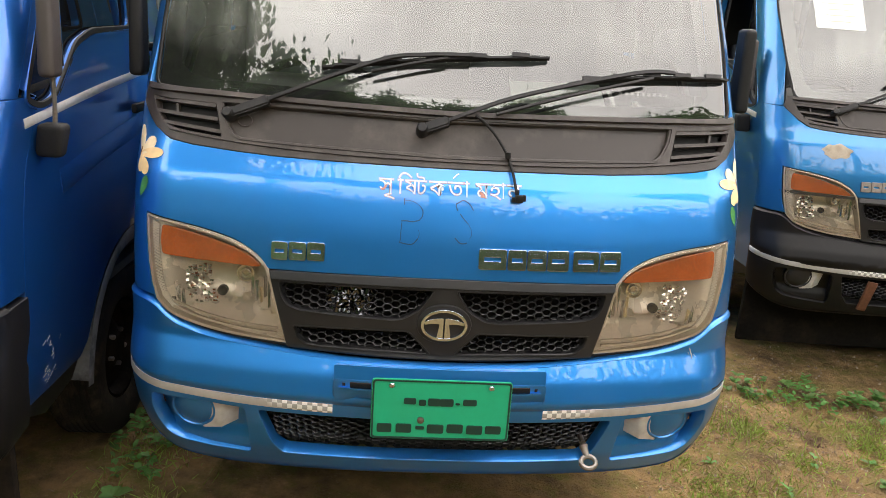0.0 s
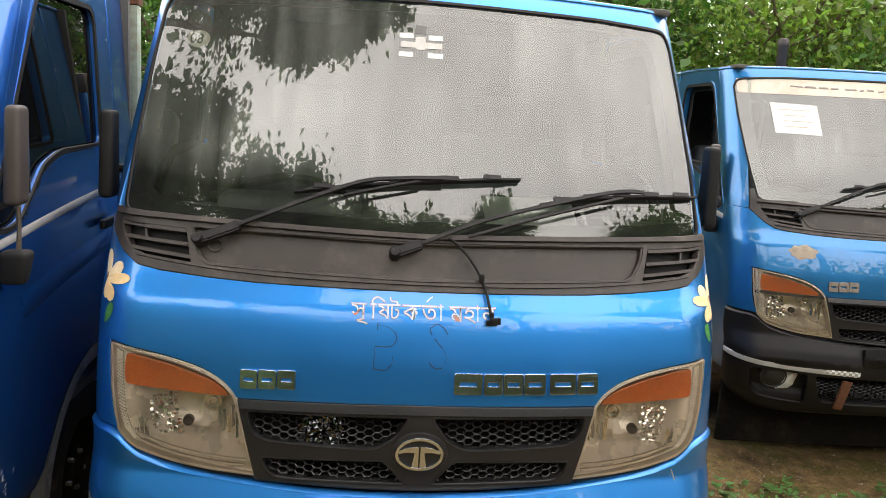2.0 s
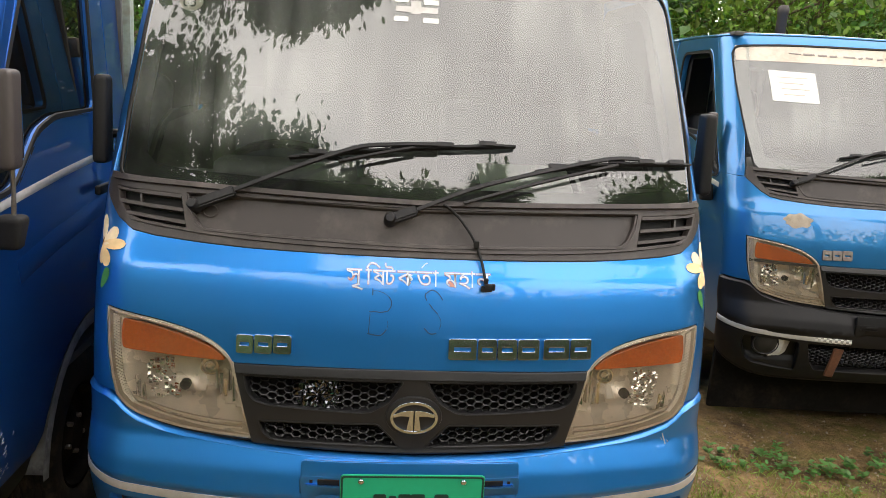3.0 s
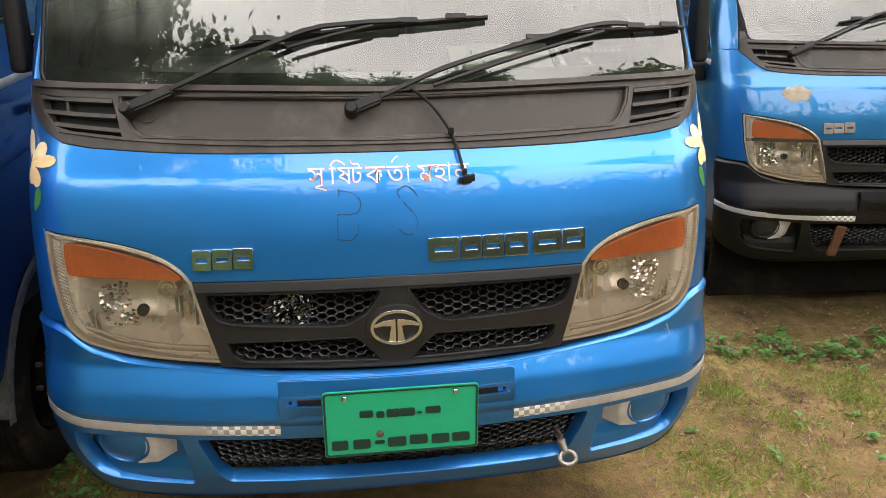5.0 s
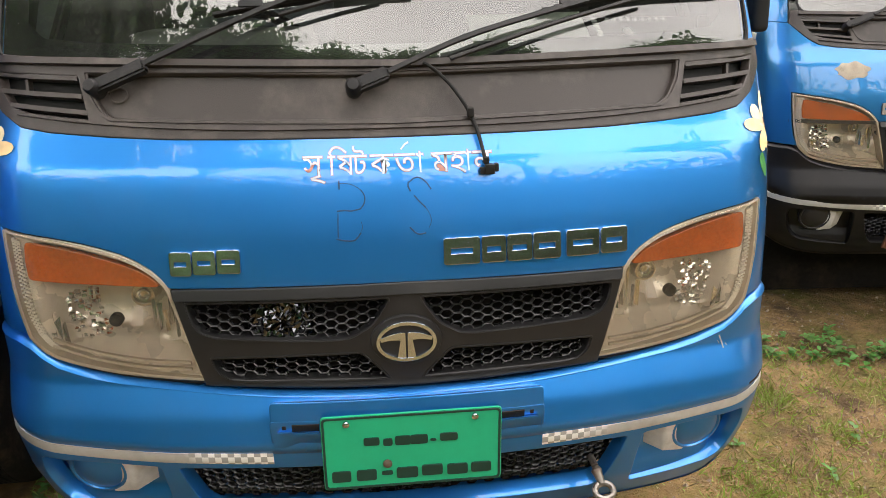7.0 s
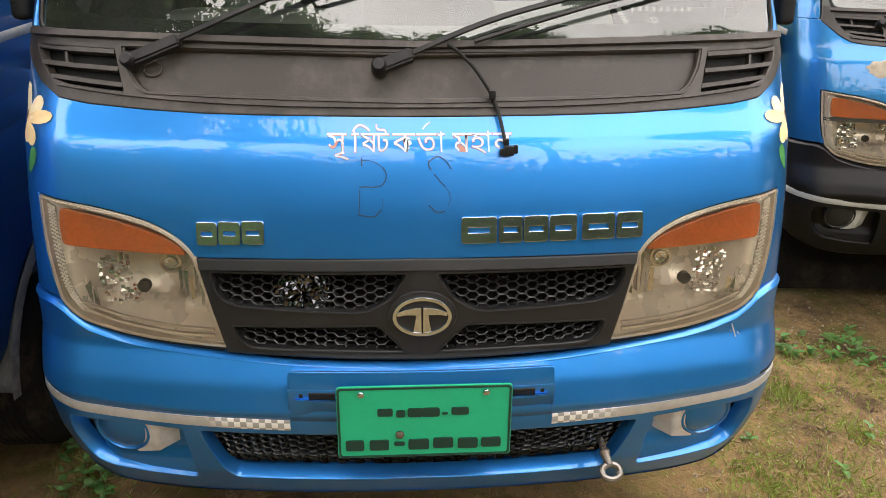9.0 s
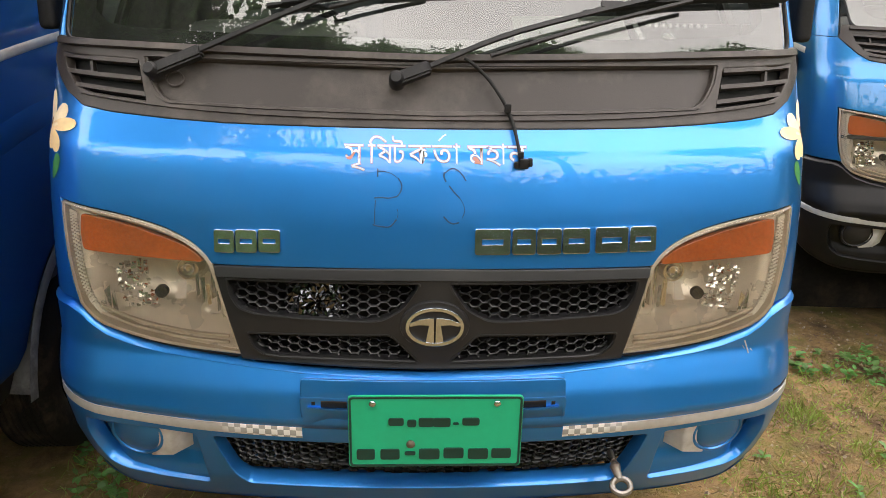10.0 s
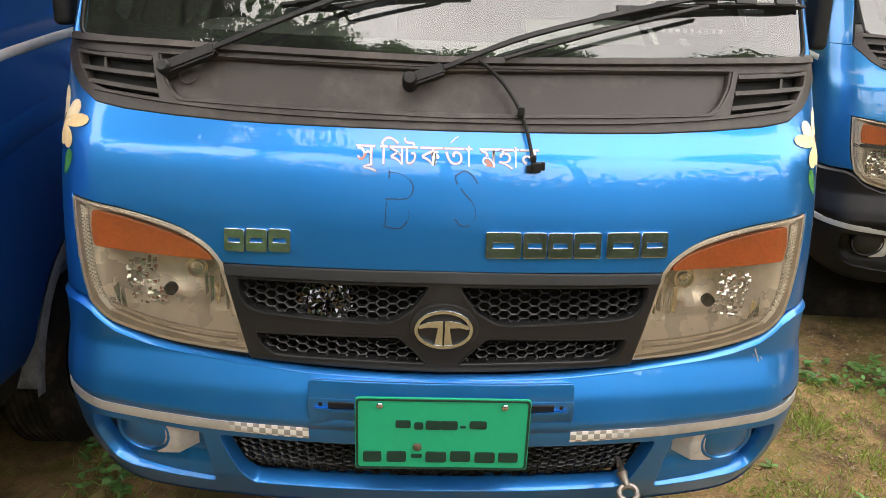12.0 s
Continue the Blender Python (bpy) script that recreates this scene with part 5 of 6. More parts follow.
ink_line(bm, [(-.072, .992), (-.088, .989), (-.101, .990), (-.114, .989)], .0026, .0006)
ink_line(bm, [(-.112, .985), (-.113, .968), (-.114, .942)], .0018, .0006)
ink_line(bm, [(-.117, .941), (-.105, .938), (-.088, .937), (-.080, .942), (-.073, .951)], .0026, .0006)
ink_line(bm, [(-.072, .953), (-.070, .962), (-.072, .970)], .0010, .0006)
part("marker_scribble", bm, M_MARKER, truck, "dark marker scribble on the front panel")
bm = bmesh.new()
ink_line(bm, [(.018, 1.019), (.014, 1.028), (.015, 1.036)], .0028, .0006)
ink_line(bm, [(.015, 1.034), (.025, 1.041), (.034, 1.042), (.046, 1.034), (.055, 1.021)], .0024, .0006)
ink_line(bm, [(.024, 1.012), (.032, 1.002), (.044, .990)], .0024, .0006)
ink_line(bm, [(.044, .990), (.051, .978), (.053, .966), (.049, .955)], .0011, .0006)
ink_line(bm, [(.014, .957), (.019, .952), (.024, .947), (.032, .944), (.043, .946)], .0028, .0006)
part("marker_scribble", bm, M_MARKER, truck, "dark marker scribble on the front panel")
for s in (1, -1):
    flower_sticker(truck, s)
bm = bmesh.new()
tube(bm, [front(a, b, o) for (a, b), o in zip(spline([(.052, 1.224), (.089, 1.200), (.116, 1.167), (.133, 1.138), (.145, 1.104), (.154, 1.058)], 5), [.022, .024, .022, .018, .014] + [.012] * 40)], .0035, 8)
hose = part("washer_hose", bm, M_RUBBER, truck, "thin black washer hose hanging over the edge")
bm = bmesh.new()
box(bm, front(.160, 1.050, .012), (.018, .014, .018), .003)
box(bm, front(.172, 1.052, .013), (.008, .012, .015), .002)
box(bm, front(.148, 1.048, .010), (.010, .010, .012), .002)
box(bm, front(.155, 1.063, .012), (.010, .012, .012), .002)
part("hose_plug", bm, M_RUBBER, hose)
bm = bmesh.new()
box(bm, front(.132, 1.140, .018), (.012, .012, .016), .002)
part("hose_clip", bm, M_RUBBER, hose)
# scuffs on the bumper's corner
bm = bmesh.new()
for pts, w in (([(.637, .688), (.643, .672), (.647, .658)], .0030), ([(.651, .668), (.656, .662)], .0018), ([(.634, .676), (.638, .668)], .0014)):
    strip(bm, pts, w, .0004, .0064)
part("bumper_scratches", bm, M_SCRATCH, truck, "pale scratches on the bumper corner")
bm = bmesh.new()
strip(bm, [(.709, .579), (.735, .582), (.762, .588)], .0035, .0004, .0064)
part("bumper_scuff", bm, M_RUBBER, truck, "dark scuff above the tape")
# washer ring beside the pivot
bm = bmesh.new()
tube(bm, [front(-.500 + .017 * math.cos(k * math.tau / 20), 1.186 + .013 * math.sin(k * math.tau / 20), -.006) for k in range(21)], .002, 6, caps=False)
part("grommet", bm, M_COWL, truck)
# stickers inside the glass
stk = new("windshield_sticker")
stk.parent = truck
for a0, a1, b0, b1, m in ((-0.0810, -0.0438, 1.7194, 1.7320, M_PAPER), (-0.0010, 0.0380, 1.7171, 1.7297, M_PAPER), (-0.0810, -0.0438, 1.6690, 1.6816, M_PAPER), (-0.0029, 0.0380, 1.6690, 1.6816, M_PAPER), (-0.0773, 0.0361, 1.6942, 1.7091, M_WHITEBEZEL), (-0.0382, -0.0085, 1.7331, 1.7561, M_DASH), (-0.0364, -0.0103, 1.6896, 1.7240, M_WHITEBEZEL)):
    part("sticker_piece", sheet(lambda a, b, o=0.0: front(a, b, o - .0015), [(a0, b0), (a1, b0), (a1, b1), (a0, b1)], (), .1, .0005, .0003), m, stk)
num = new("number_sticker")
num.parent = truck
dot = [(-.627 + .032 * math.cos(k * math.tau / 24), 1.685 + .023 * math.sin(k * math.tau / 24)) for k in range(24)]
part("sticker_disc", sheet(lambda a, b, o=0.0: front(a, b, o - .0055), dot, (), .1, .0005, .0003), M_BANNER, num, "round cream number sticker")
part("sticker_number", lay_text("08", .038, -.650, 1.672, -.0045), M_RUBBER, num, smooth=False)

# far truck: banner, paper, dried sticker, rusty strap
part("glass_banner", sheet(lambda a, b, o=0.0: front(a, b, o - .0012), [(-.745, 1.735), (-.4, 1.738), (0, 1.742), (.4, 1.738), (.745, 1.735), (.752, 1.815), (.4, 1.822), (0, 1.826), (-.4, 1.822), (-.752, 1.815)], (), .06, .0005, .0003), M_BANNER, truck_far, "torn cream banner along the glass top")
bm = bmesh.new()
rnd = random.Random(2)
a = -.50
while a < .5:
    w = rnd.uniform(.02, .06)
    bm = bmesh.new()
    strip(bm, [(a, 1.775 + rnd.uniform(-.004, .004)), (a + w, 1.776)], rnd.uniform(.006, .012), .0005, .0)
    part("banner_mark", bm, M_INK, truck_far)
    a += w + rnd.uniform(.008, .03)

pap = part("paper_notice", sheet(lambda a, b, o=0.0: front(a, b, o - .0012), [(-.585, 1.555), (-.375, 1.552), (-.385, 1.690), (-.600, 1.695)], (), .06, .0005, .0003), M_PAPER, truck_far, "white paper sheet behind the glass")
bm = bmesh.new()
for k in range(4):
    strip(bm, [(-.565 + .01 * k, 1.665 - k * .026), (-.43 + rnd.uniform(-.02, .02), 1.664 - k * .026)], .006, .0005, .0)
part("notice_lines", bm, M_BANNER, pap)
ds = [(-.52 + (.058 + .004 * math.sin(5 * k * math.tau / 40) + .004 * math.sin(9 * k * math.tau / 40)) * math.cos(k * math.tau / 40), 1.040 + (.030 + .004 * math.sin(6 * k * math.tau / 40)) * math.sin(k * math.tau / 40)) for k in range(40)]
part("dried_sticker", sheet(lambda a, b, o=0.0: front(a, b, o + .001), ds, (), .05, .001, .0005), M_STICKERTAN, truck_far, "peeled cream sticker remains")
bm = bmesh.new()
strip(bm, [(-.305, .500), (-.312, .45), (-.325, .36)], .045, .006, .010)
part("rusty_strap", bm, M_RUST, truck_far, "rusty steel strap over the bumper")
bm = bmesh.new()
lathe(bm, [(.030, 1.20), (.030, 2.075), (.034, 2.08), (.034, 2.11), (.026, 2.128), (0, 2.134)], Matrix.Translation((-.058, 1.27, 0)), 14)
part("rack_post", bm, M_MIRRORBOX, truck_far, "grey round post behind the cab")
bm = bmesh.new()
box(bm, (-.33, 1.17, 1.52), (.30, .014, .46), .05, seg=3)
part("cabin_board", bm, M_BANNER, truck_far, "tan board inside the cab")
# flank truck: scratches and bare patches on the door's lower corner
rnd = random.Random(11)
f = side(1)
for k in range(20):
    bm = bmesh.new()
    a, b = rnd.uniform(.12, .22), rnd.uniform(.49, .60)
    strip(bm, [(a, b), (a + rnd.uniform(.004, .018), b + rnd.uniform(-.004, .012))], rnd.uniform(.001, .004), .0004, .0006, f)
    part("door_scratch", bm, M_SCRATCH, truck_beside)

# ---- ground ----
def ground_z(x, y):
    near = 1.0 / (1.0 + (x * x + y * y) / 400.0)
    h = 0.035 * noise.noise((x * .55, y * .55, .3)) + 0.014 * noise.noise((x * 2.3, y * 2.3, 1.7)) + 0.006 * noise.noise((x * 8, y * 8, 4.1)) + .003 * noise.noise((x * 23, y * 23, 2.1))
    return h * near


def spread(n, c, k, far):
    t = np.linspace(-1, 1, n)
    return c + np.sinh(t * k) / math.sinh(k) * far


gx, gy = spread(221, .9, 6.6, 900), spread(221, .8, 6.6, 900)
verts = [(float(x), float(y), ground_z(x, y)) for y in gy for x in gx]
faces = [(j * 221 + i, j * 221 + i + 1, (j + 1) * 221 + i + 1, (j + 1) * 221 + i) for j in range(220) for i in range(220)]
me = bpy.data.meshes.new("ground")
me.from_pydata(verts, [], faces)
tagged(part("ground", me, M_SOIL), "damp brown earth with moss and thin grass", "ground", kind="structure")


def leaf_arrays(name, p, d, up, ln, wd, material, parent=None, label="", plain=False):
    """One mesh of many leaves from arrays; each leaf is six triangles (plain: four), folded and drooping."""
    unit = lambda v: v / np.maximum(np.linalg.norm(v, axis=1, keepdims=True), 1e-9)
    d = unit(d)
    s = unit(np.cross(d, up))
    n = np.cross(s, d)
    ln, wd = ln[:, None], wd[:, None]
    vs = np.stack([p, p + d * ln * .35 + s * wd * .5 + n * wd * .14, p + d * ln * .75 + s * wd * .36 + n * wd * .1, p + d * ln - n * ln * .10,
                   p + d * ln * .75 - s * wd * .36 + n * wd * .1, p + d * ln * .35 - s * wd * .5 + n * wd * .14, p + d * ln * .55 - n * ln * .01], axis=1).reshape(-1, 3)
    rim = 6
    if plain:
        rim = 4
        vs = np.stack([p, p + d * ln * .48 + s * wd * .5 + n * wd * .14, p + d * ln - n * ln * .10, p + d * ln * .48 - s * wd * .5 + n * wd * .14, p + d * ln * .52 - n * ln * .01], axis=1).reshape(-1, 3)
    tri = np.array([(k, (k + 1) % rim, rim) for k in range(rim)])
    fs = (np.arange(len(p))[:, None, None] * (rim + 1) + tri[None]).reshape(-1, 3)
    m = bpy.data.meshes.new(name)
    m.vertices.add(len(vs))
    m.vertices.foreach_set("co", vs.ravel())
    m.loops.add(fs.size)
    m.loops.foreach_set("vertex_index", fs.ravel().astype(np.int32))
    m.polygons.add(len(fs))
    m.polygons.foreach_set("loop_start", np.arange(0, fs.size, 3, dtype=np.int32))
    m.update(calc_edges=True)
    return part(name, m, material, parent, label)


def leaf_mesh(name, items, material, parent=None, label=""):
    """items: rows of position, direction, up, length, width."""
    p, d, up = (np.array([tuple(i[k]) for i in items]) for k in range(3))
    ln, wd = (np.array([i[k] for i in items]) for k in (3, 4))
    return leaf_arrays(name, p, d, up, ln, wd, material, parent, label)


def rand_dir(r, up=0.2):
    v = Vector((r.gauss(0, 1), r.gauss(0, 1), r.gauss(0, 1) + up))
    return v.normalized() if v.length > 1e-6 else Vector((0, 0, 1))


def tree(base, height, spread_r, n_leaf, leaf, leaf_mat, seed, crown_from=0.35, label="leafy green tree with forked trunk", fronds=False, name="tree", lean=(0, 0)):
    """A tapered forked trunk with limbs, twigs and a ragged crown of single leaves."""
    r = random.Random(seed)
    t = thing(name, pose(*base), label, "tree", "trees round the yard")
    bm = bmesh.new()
    tips = []
    top = Vector((lean[0], lean[1], height * .62))
    trunk = [Vector((0, 0, -.1)), Vector((r.uniform(-.1, .1), r.uniform(-.1, .1), height * .2)), top * .62 + Vector((r.uniform(-.2, .2), r.uniform(-.2, .2), 0)), top]
    tr = spline(trunk, 4)
    r0 = height * .022
    tube(bm, tr, [r0 * (1.25 - .8 * i / len(tr)) for i in range(len(tr))], 9)
    part("trunk", bm, M_BARK, t)
    for k in range(16):
        bm = bmesh.new()
        f = r.uniform(crown_from, 1.0)
        s = Vector(tr[min(len(tr) - 1, int(f * (len(tr) - 1)))])
        ang = r.uniform(0, math.tau)
        ln = spread_r * r.uniform(.55, 1.05) * (1.15 - .4 * f)
        e = s + Vector((math.cos(ang) * ln, math.sin(ang) * ln, height * r.uniform(.08, .38)))
        m = s.lerp(e, .5) + Vector((r.uniform(-.2, .2), r.uniform(-.2, .2), r.uniform(0, .3))) * spread_r * .2
        pts = spline([s, m, e], 4)
        tube(bm, pts, [r0 * .45 * (1.1 - i / len(pts)) for i in range(len(pts))], 6)
        tips += [Vector(p) for p in pts[3:]]
        for q in range(4):
            b0 = Vector(pts[r.randrange(2, len(pts))])
            b1 = b0 + rand_dir(r, .4) * spread_r * r.uniform(.2, .45)
            tube(bm, [b0, b0.lerp(b1, .5) + rand_dir(r) * .05 * spread_r, b1], [r0 * .16, r0 * .1, r0 * .05], 5)
            tips += [b0.lerp(b1, .5), b1, b1]
        part("limb", bm, M_BARK, t)
    cl = spread_r * .26
    if fronds:
        items = []
        for _ in range(n_leaf):
            c = r.choice(tips)
            p = c + Vector((r.gauss(0, cl), r.gauss(0, cl), r.gauss(0, cl * .75)))
            d = rand_dir(r, -.1)
            d.z *= .5
            ln = leaf * r.uniform(2.5, 4)
            for k in range(7):
                q = p + d * ln * k / 7 - Vector((0, 0, ln * .2 * (k / 7) ** 2))
                s = d.cross(Vector((0, 0, 1))).normalized()
                for sg in (1, -1):
                    items.append((q, (s * sg + d * .55 + Vector((0, 0, -.15))), Vector((0, 0, 1)), leaf * r.uniform(.8, 1.1) * (1 - .06 * k), leaf * .42))
        leaf_mesh("crown", items, leaf_mat, t, "ragged crown of feathery leaves")
        return t
    g = np.random.default_rng(seed)
    big = n_leaf // 14
    at = np.array([tuple(v) for v in tips])[g.integers(0, len(tips), n_leaf + big)]
    k = np.where(np.arange(n_leaf + big) < n_leaf, 1.0, .6)[:, None]
    p = at + g.normal(size=at.shape) * np.array([cl, cl, cl * .75]) * k
    p[:, 2] = np.maximum(p[:, 2], .05)
    ln = leaf * g.uniform(.7, 1.25, len(p)) * np.where(k[:, 0] < 1, 1.8, 1)
    leaf_arrays("crown", p, g.normal(size=p.shape) + [0, 0, -.35], g.normal(size=p.shape) + [0, 0, 1.0], ln, ln * g.uniform(.48, .64, len(p)), leaf_mat, t, "ragged crown of small leaves", True)
    return t


def tall_tree(base, blobs, n_leaf, leaf, seed, label="tall dark tree with high dense crown"):
    """A tall trunk whose limbs carry dense masses of leaves; blobs: centre and half sizes of each mass, in the world."""
    g = np.random.default_rng(seed)
    t = thing("tree", pose(*base), label, "tree", "trees round the yard")
    o = Vector(base)
    mid = sum((Vector(b[:3]) for b in blobs), Vector()) / len(blobs) - o
    fork = Vector((mid.x * .35, mid.y * .35, mid.z * .62))
    tr = spline([Vector((0, 0, -.1)), Vector((mid.x * .05, mid.y * .05, fork.z * .4)), fork], 5)
    bm = bmesh.new()
    tube(bm, tr, [.24 - .10 * i / len(tr) for i in range(len(tr))], 9)
    part("trunk", bm, M_BARK, t)
    ps = []
    for cx, cy, cz, rx, ry, rz in blobs:
        c = Vector((cx, cy, cz)) - o
        dirs = g.normal(size=(46, 3))
        dirs /= np.linalg.norm(dirs, axis=1, keepdims=True)
        cent = np.array(c) + dirs * (g.uniform(0, 1, (46, 1)) ** .45) * np.array([rx, ry, rz])
        for q in cent[:9]:
            bm = bmesh.new()
            q = Vector(q)
            pts = spline([fork, fork.lerp(q, .5) + Vector((0, 0, -.25)), q], 4)
            tube(bm, pts, [.085 * (1.1 - i / len(pts)) for i in range(len(pts))], 6)
            part("limb", bm, M_BARK, t)
        k = g.integers(0, 46, n_leaf)
        ps.append(cent[k] + g.normal(size=(n_leaf, 3)) * np.array([.17 * rx, .17 * ry, .17 * max(rz, .6 * rx)]))
    p = np.concatenate(ps)
    ln = leaf * g.uniform(.7, 1.3, len(p))
    leaf_arrays("crown", p, g.normal(size=p.shape) + [0, 0, -.35], g.normal(size=p.shape) + [0, 0, 1.0], ln, ln * g.uniform(.5, .7, len(p)), M_LEAFDARK, t, "dense dark crown of small leaves", True)
    return t



# behind the trucks
tree((4.6, 6.0, 0), 4.6, 1.9, 22000, .068, M_LEAF2, 21, .2)
tree((2.3, 6.6, 0), 4.4, 1.7, 2000, .075, M_LEAF, 22, .2, "tree with feathery compound leaves", True)
tree((6.9, 6.4, 0), 4.8, 2.0, 20000, .068, M_LEAF, 23, .2)
tree((9.8, 7.8, 0), 5.2, 2.2, 12000, .085, M_LEAF, 24, .2)
tree((0.2, 7.0, 0), 4.6, 1.8, 14000, .07, M_LEAF, 25, .2)
tree((-2.2, 6.4, 0), 4.2, 1.7, 14000, .07, M_LEAF, 26, .15)
tree((-5.2, 7.0, 0), 4.8, 2.0, 5000, .11, M_LEAF, 27, .2)
for x, y, h, sd in ((-4.5, 5.2, 2.6, 41), (-2.9, 5.0, 2.5, 42), (-1.3, 5.2, 2.6, 43), (.4, 5.3, 2.6, 44), (1.9, 6.5, 2.7, 45), (3.5, 6.6, 2.8, 46), (5.0, 5.3, 2.9, 47), (6.6, 5.4, 2.9, 48), (8.2, 5.6, 3.0, 49)):
    tree((x, y, 0), h, 1.15, 9000, .066, M_LEAF if sd % 2 else M_LEAF2, sd, .0, "dense leafy shrub along the back of the yard", name="shrub")
for x, y, sd in ((-3.5, 8.8, 61), (-.5, 9.0, 62), (2.5, 9.0, 63), (5.5, 9.0, 64), (8.5, 9.2, 65), (11.5, 9.0, 66)):
    tree((x, y, 0), 6.2, 2.6, 7000, .17, M_LEAF, sd, .0, "dense tree closing the back of the yard")
# unseen bushes, added to block low light and darken reflections in the paint
for x, y, h, sd in ((-10, 5, 4, 51), (-10, 1, 4, 52), (-10, -4, 5, 53), (6.6, 3.5, 4, 54), (7.2, 0, 4, 55), (9, -4, 4.6, 56), (-6.4, 3.0, 4, 67), (-7, 0, 4, 68),
                    (-9.6, -7.0, 6.6, 69), (-5.9, -9.9, 6.6, 57), (-4.4, -10.2, 6.0, 71), (-2.2, -10.6, 5.6, 58), (0, -11, 5.0, 70), (2.2, -10.8, 4.6, 59), (4.4, -10.4, 4.6, 72), (6.6, -9.6, 4.4, 60), (8.6, -8, 4.4, 73), (-4.4, -1.2, 2.3, 74), (-3.3, -3.2, 2.3, 75), (-4.5, 1.0, 2.3, 76), (-2.6, -2.4, 1.9, 81), (5.3, 1.4, 2.3, 78), (5.3, 3.4, 2.3, 79), (2.2, 7.0, 2.2, 80)):
    tree((x, y, 0), h, 2.5 if h > 3 else 1.1, 6000, .36 if y < -6 else .2, M_LEAFDARK, sd, .0, "dark bush out of view, added to block light and fill reflections", name="shrub")
# behind the camera, seen in the paint and the glass
tall_tree((-7.4, -.4, 0), [(-4.0, -1.6, 12.0, 3.1, 2.8, 1.0), (-5.6, 1.2, 12.4, 2.6, 2.6, 1.2), (-7.0, -.6, 12.6, 1.7, 1.7, 1.0), (-2.5, -3.9, 12.2, 2.1, .9, .7)], 22000, .20, 36)
tall_tree((-7.6, -5.4, 0), [(-6.5, -4.7, 8.7, 2.0, 2.0, 1.4)], 15000, .19, 31)
tall_tree((-4.8, -8.6, 0), [(-4.2, -7.4, 10.5, 1.9, 1.7, 1.3)], 13000, .20, 32)
tall_tree((.4, -9.6, 0), [(-1.2, -8.5, 9.8, 1.9, 1.6, 1.5), (1.5, -8.5, 9.3, 1.9, 1.6, 1.4)], 13000, .20, 33)
tall_tree((4.0, -9.2, 0), [(3.4, -7.9, 10.2, 1.2, 1.3, 1.0)], 9000, .18, 34)
tall_tree((7.4, -5.2, 0), [(6.7, -4.7, 7.0, 1.2, 1.2, .9)], 8000, .15, 35)

# ---- grass, weeds, litter ----
rg = random.Random(77)
WEED_Y = 0.94
centres = [(rg.uniform(.75, 2.9), rg.uniform(-.8, WEED_Y)) for _ in range(80)] + [(rg.uniform(-1.05, -.80), rg.uniform(.05, .55)) for _ in range(9)] + [(rg.uniform(-3, 5), rg.uniform(-4, -.5)) for _ in range(60)] + [(1.42, .42), (1.40, .40), (1.46, .36), (.98, .15), (.93, .22), (1.75, .55), (1.8, .35), (1.3, .62), (1.5, .66), (1.7, .70), (1.9, .68), (1.2, .60)]
items, dry = [], []
for cx, cy in centres:
    n = rg.randrange(25, 110)
    sg = rg.uniform(.025, .09)
    for _ in range(n):
        x, y = rg.gauss(cx, sg), rg.gauss(cy, sg)
        z = ground_z(x, y) - .002
        d = Vector((rg.gauss(0, .55), rg.gauss(0, .55), rg.uniform(.35, 1.0)))
        (dry if rg.random() < .16 else items).append((Vector((x, y, z)), d, Vector((rg.gauss(0, 1), rg.gauss(0, 1), .3)), rg.uniform(.015, .058), rg.uniform(.0025, .0055)))
for k in range(150):
    # low mats of fine short blades
    cx, cy, sg = rg.uniform(.75, 2.9), rg.uniform(-.85, WEED_Y), rg.uniform(.02, .07)
    for _ in range(90):
        x, y = rg.gauss(cx, sg * 1.3), rg.gauss(cy, sg)
        (dry if rg.random() < .25 else items).append((Vector((x, y, ground_z(x, y) - .001)), Vector((rg.gauss(0, .8), rg.gauss(0, .8), rg.uniform(.2, .8))), Vector((rg.gauss(0, 1), rg.gauss(0, 1), .3)), rg.uniform(.006, .022), rg.uniform(.002, .0045)))
for _ in range(3200):
    x, y = rg.uniform(.7, 3.0), rg.uniform(-.8, 1.4)
    z = ground_z(x, y)
    dry.append((Vector((x, y, z + .002)), Vector((rg.gauss(0, 1), rg.gauss(0, 1), rg.uniform(-.02, .25))), Vector((0, 0, 1)), rg.uniform(.006, .030), rg.uniform(.0012, .0028)))
flakes = []
for k in range(170):
    # drifts of trodden dead leaves
    cx, cy, sg = rg.uniform(.75, 2.9), rg.uniform(-.8, 1.3), rg.uniform(.02, .10)
    for _ in range(rg.randrange(12, 45)):
        x, y = rg.gauss(cx, sg * 1.4), rg.gauss(cy, sg)
        flakes.append((Vector((x, y, ground_z(x, y) + rg.uniform(.001, .006))), Vector((rg.gauss(0, 1), rg.gauss(0, 1), rg.uniform(-.1, .5))), Vector((rg.gauss(0, .4), rg.gauss(0, .4), 1)), rg.uniform(.006, .024), rg.uniform(.003, .009)))
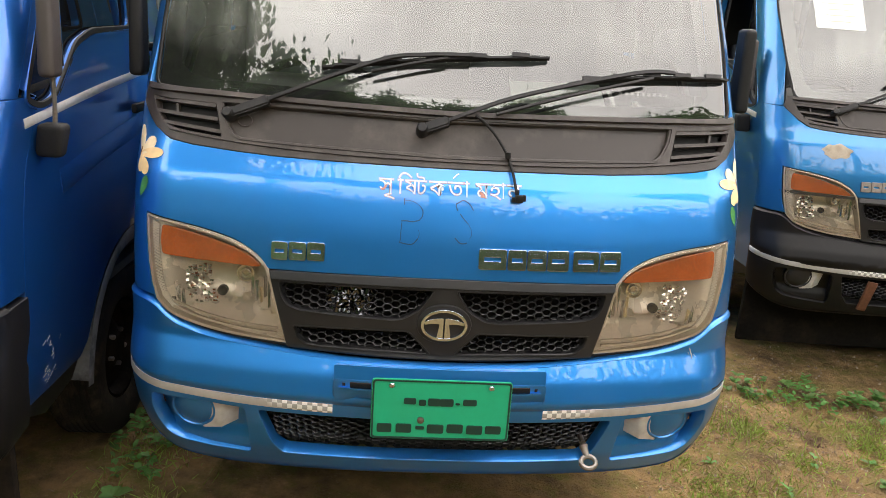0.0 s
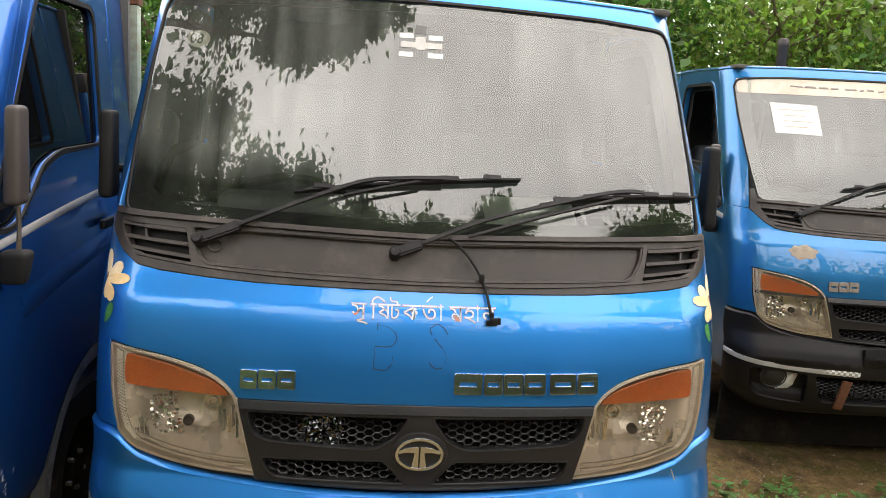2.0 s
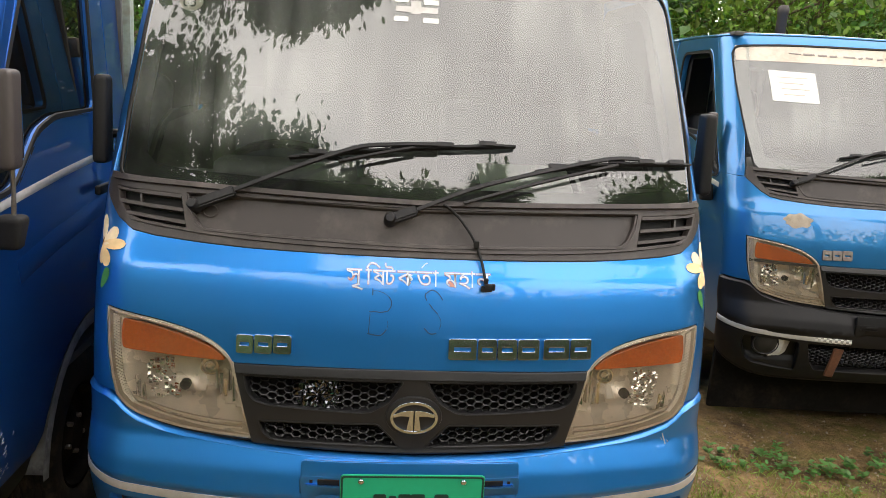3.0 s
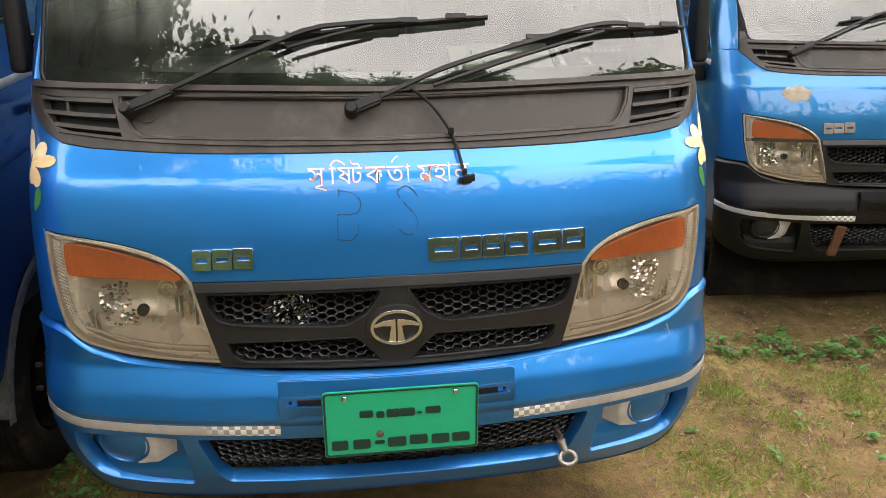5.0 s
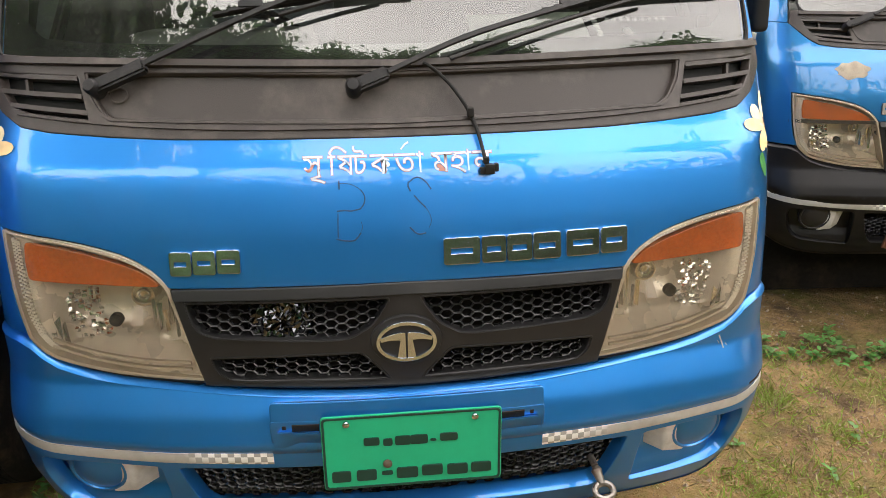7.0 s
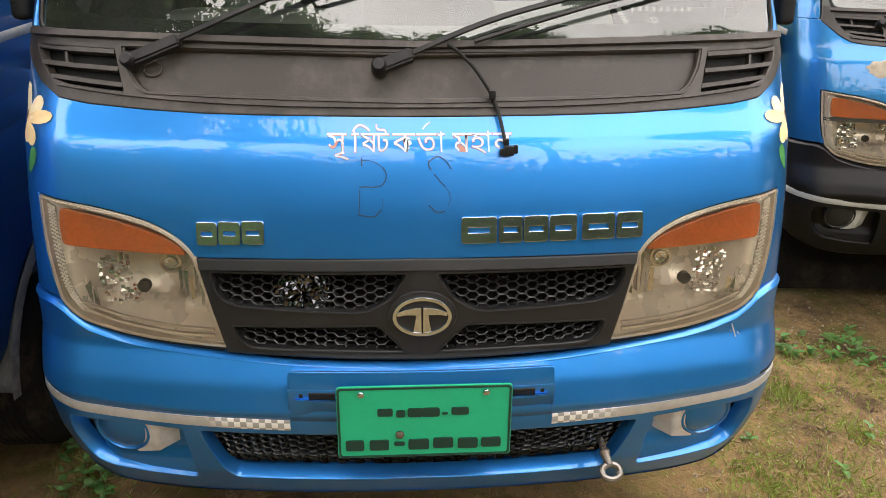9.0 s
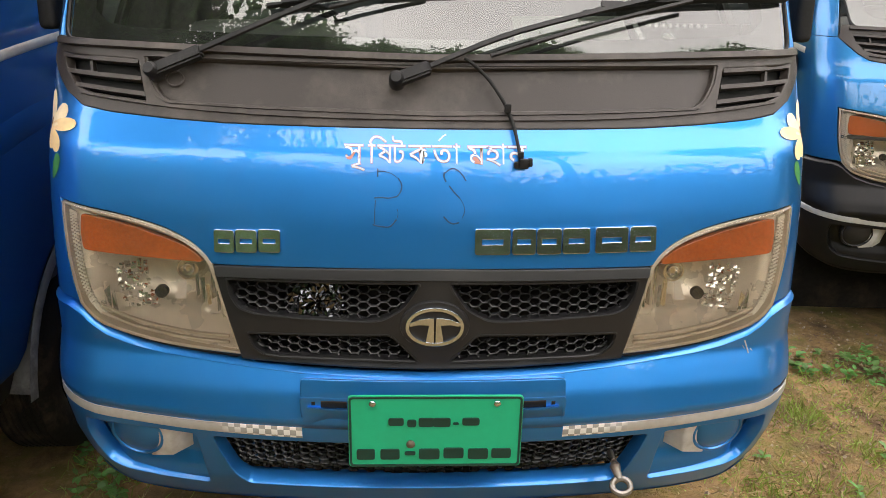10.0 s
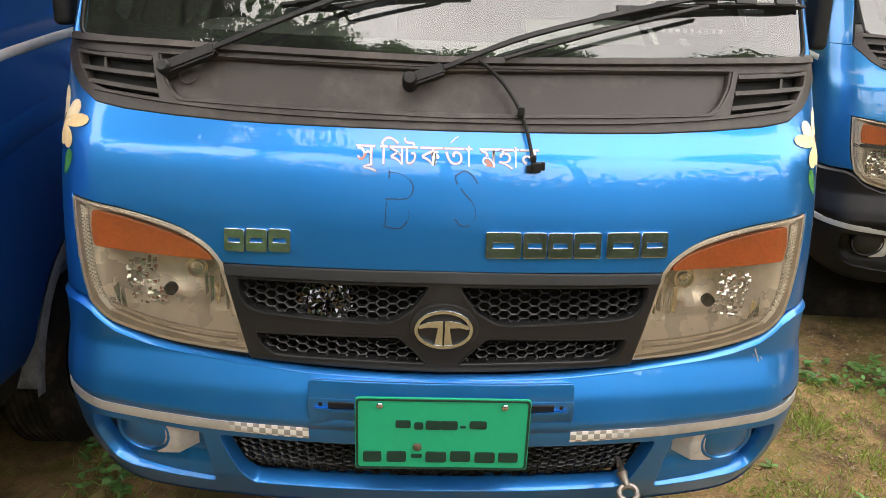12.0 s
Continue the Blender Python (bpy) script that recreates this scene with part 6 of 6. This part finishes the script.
tagged(leaf_mesh("leaf_litter", flakes, M_DEADLEAF), "brown trodden leaf flakes on the earth", "litter", kind="stuff")
tagged(leaf_mesh("grass", items, M_GRASS), "short tufts of green grass on bare earth", "grass", kind="stuff")
tagged(leaf_mesh("straw_litter", dry, M_DRYGRASS), "dry straw and dead blades on the earth", "litter", kind="stuff")
items = []
for k in range(150):
    if k < 95:
        cx, cy = rg.uniform(.95, 2.6), rg.gauss(WEED_Y, .07)
    elif k < 125:
        cx, cy = rg.uniform(.8, 2.4), rg.uniform(-.2, WEED_Y)
    else:
        cx, cy = rg.uniform(-1.02, -.84), rg.uniform(.2, .6)
    h = rg.uniform(.015, .06)
    for _ in range(rg.randrange(4, 9)):
        a = rg.uniform(0, math.tau)
        z = ground_z(cx, cy) + h * rg.uniform(.3, 1)
        items.append((Vector((cx, cy, z)), Vector((math.cos(a), math.sin(a), rg.uniform(-.1, .6))), Vector((0, 0, 1)), rg.uniform(.018, .042), rg.uniform(.012, .026)))
# one broad-leaved seedling between the trucks
for a, ln in ((20, .06), (140, .055), (260, .065), (80, .045), (200, .04)):
    items.append((Vector((-.93, .10, ground_z(-.93, .10) + .03)), Vector((math.cos(radians(a)), math.sin(radians(a)), .25)), Vector((0, 0, 1)), ln, ln * .75))
tagged(leaf_mesh("weeds", items, M_WEED), "low broad-leaved weeds along the shade line", "weeds", kind="stuff")
vs, fs = [], []
for _ in range(1400):
    x, y = rg.uniform(.7, 3.0), rg.uniform(-.7, 1.5)
    z, s = ground_z(x, y), rg.uniform(.003, .011)
    k = len(vs)
    vs += [(x + s * rg.uniform(.6, 1), y, z), (x, y + s * rg.uniform(.6, 1), z), (x - s * rg.uniform(.6, 1), y, z), (x, y - s * rg.uniform(.6, 1), z), (x + s * .2, y, z + s * .8)]
    fs += [(k, k + 1, k + 4), (k + 1, k + 2, k + 4), (k + 2, k + 3, k + 4), (k + 3, k, k + 4)]
me = bpy.data.meshes.new("earth_clods")
me.from_pydata(vs, [], fs)
tagged(part("earth_clods", me, M_PEBBLE), "small clods and grit on the earth", "clods", kind="stuff")
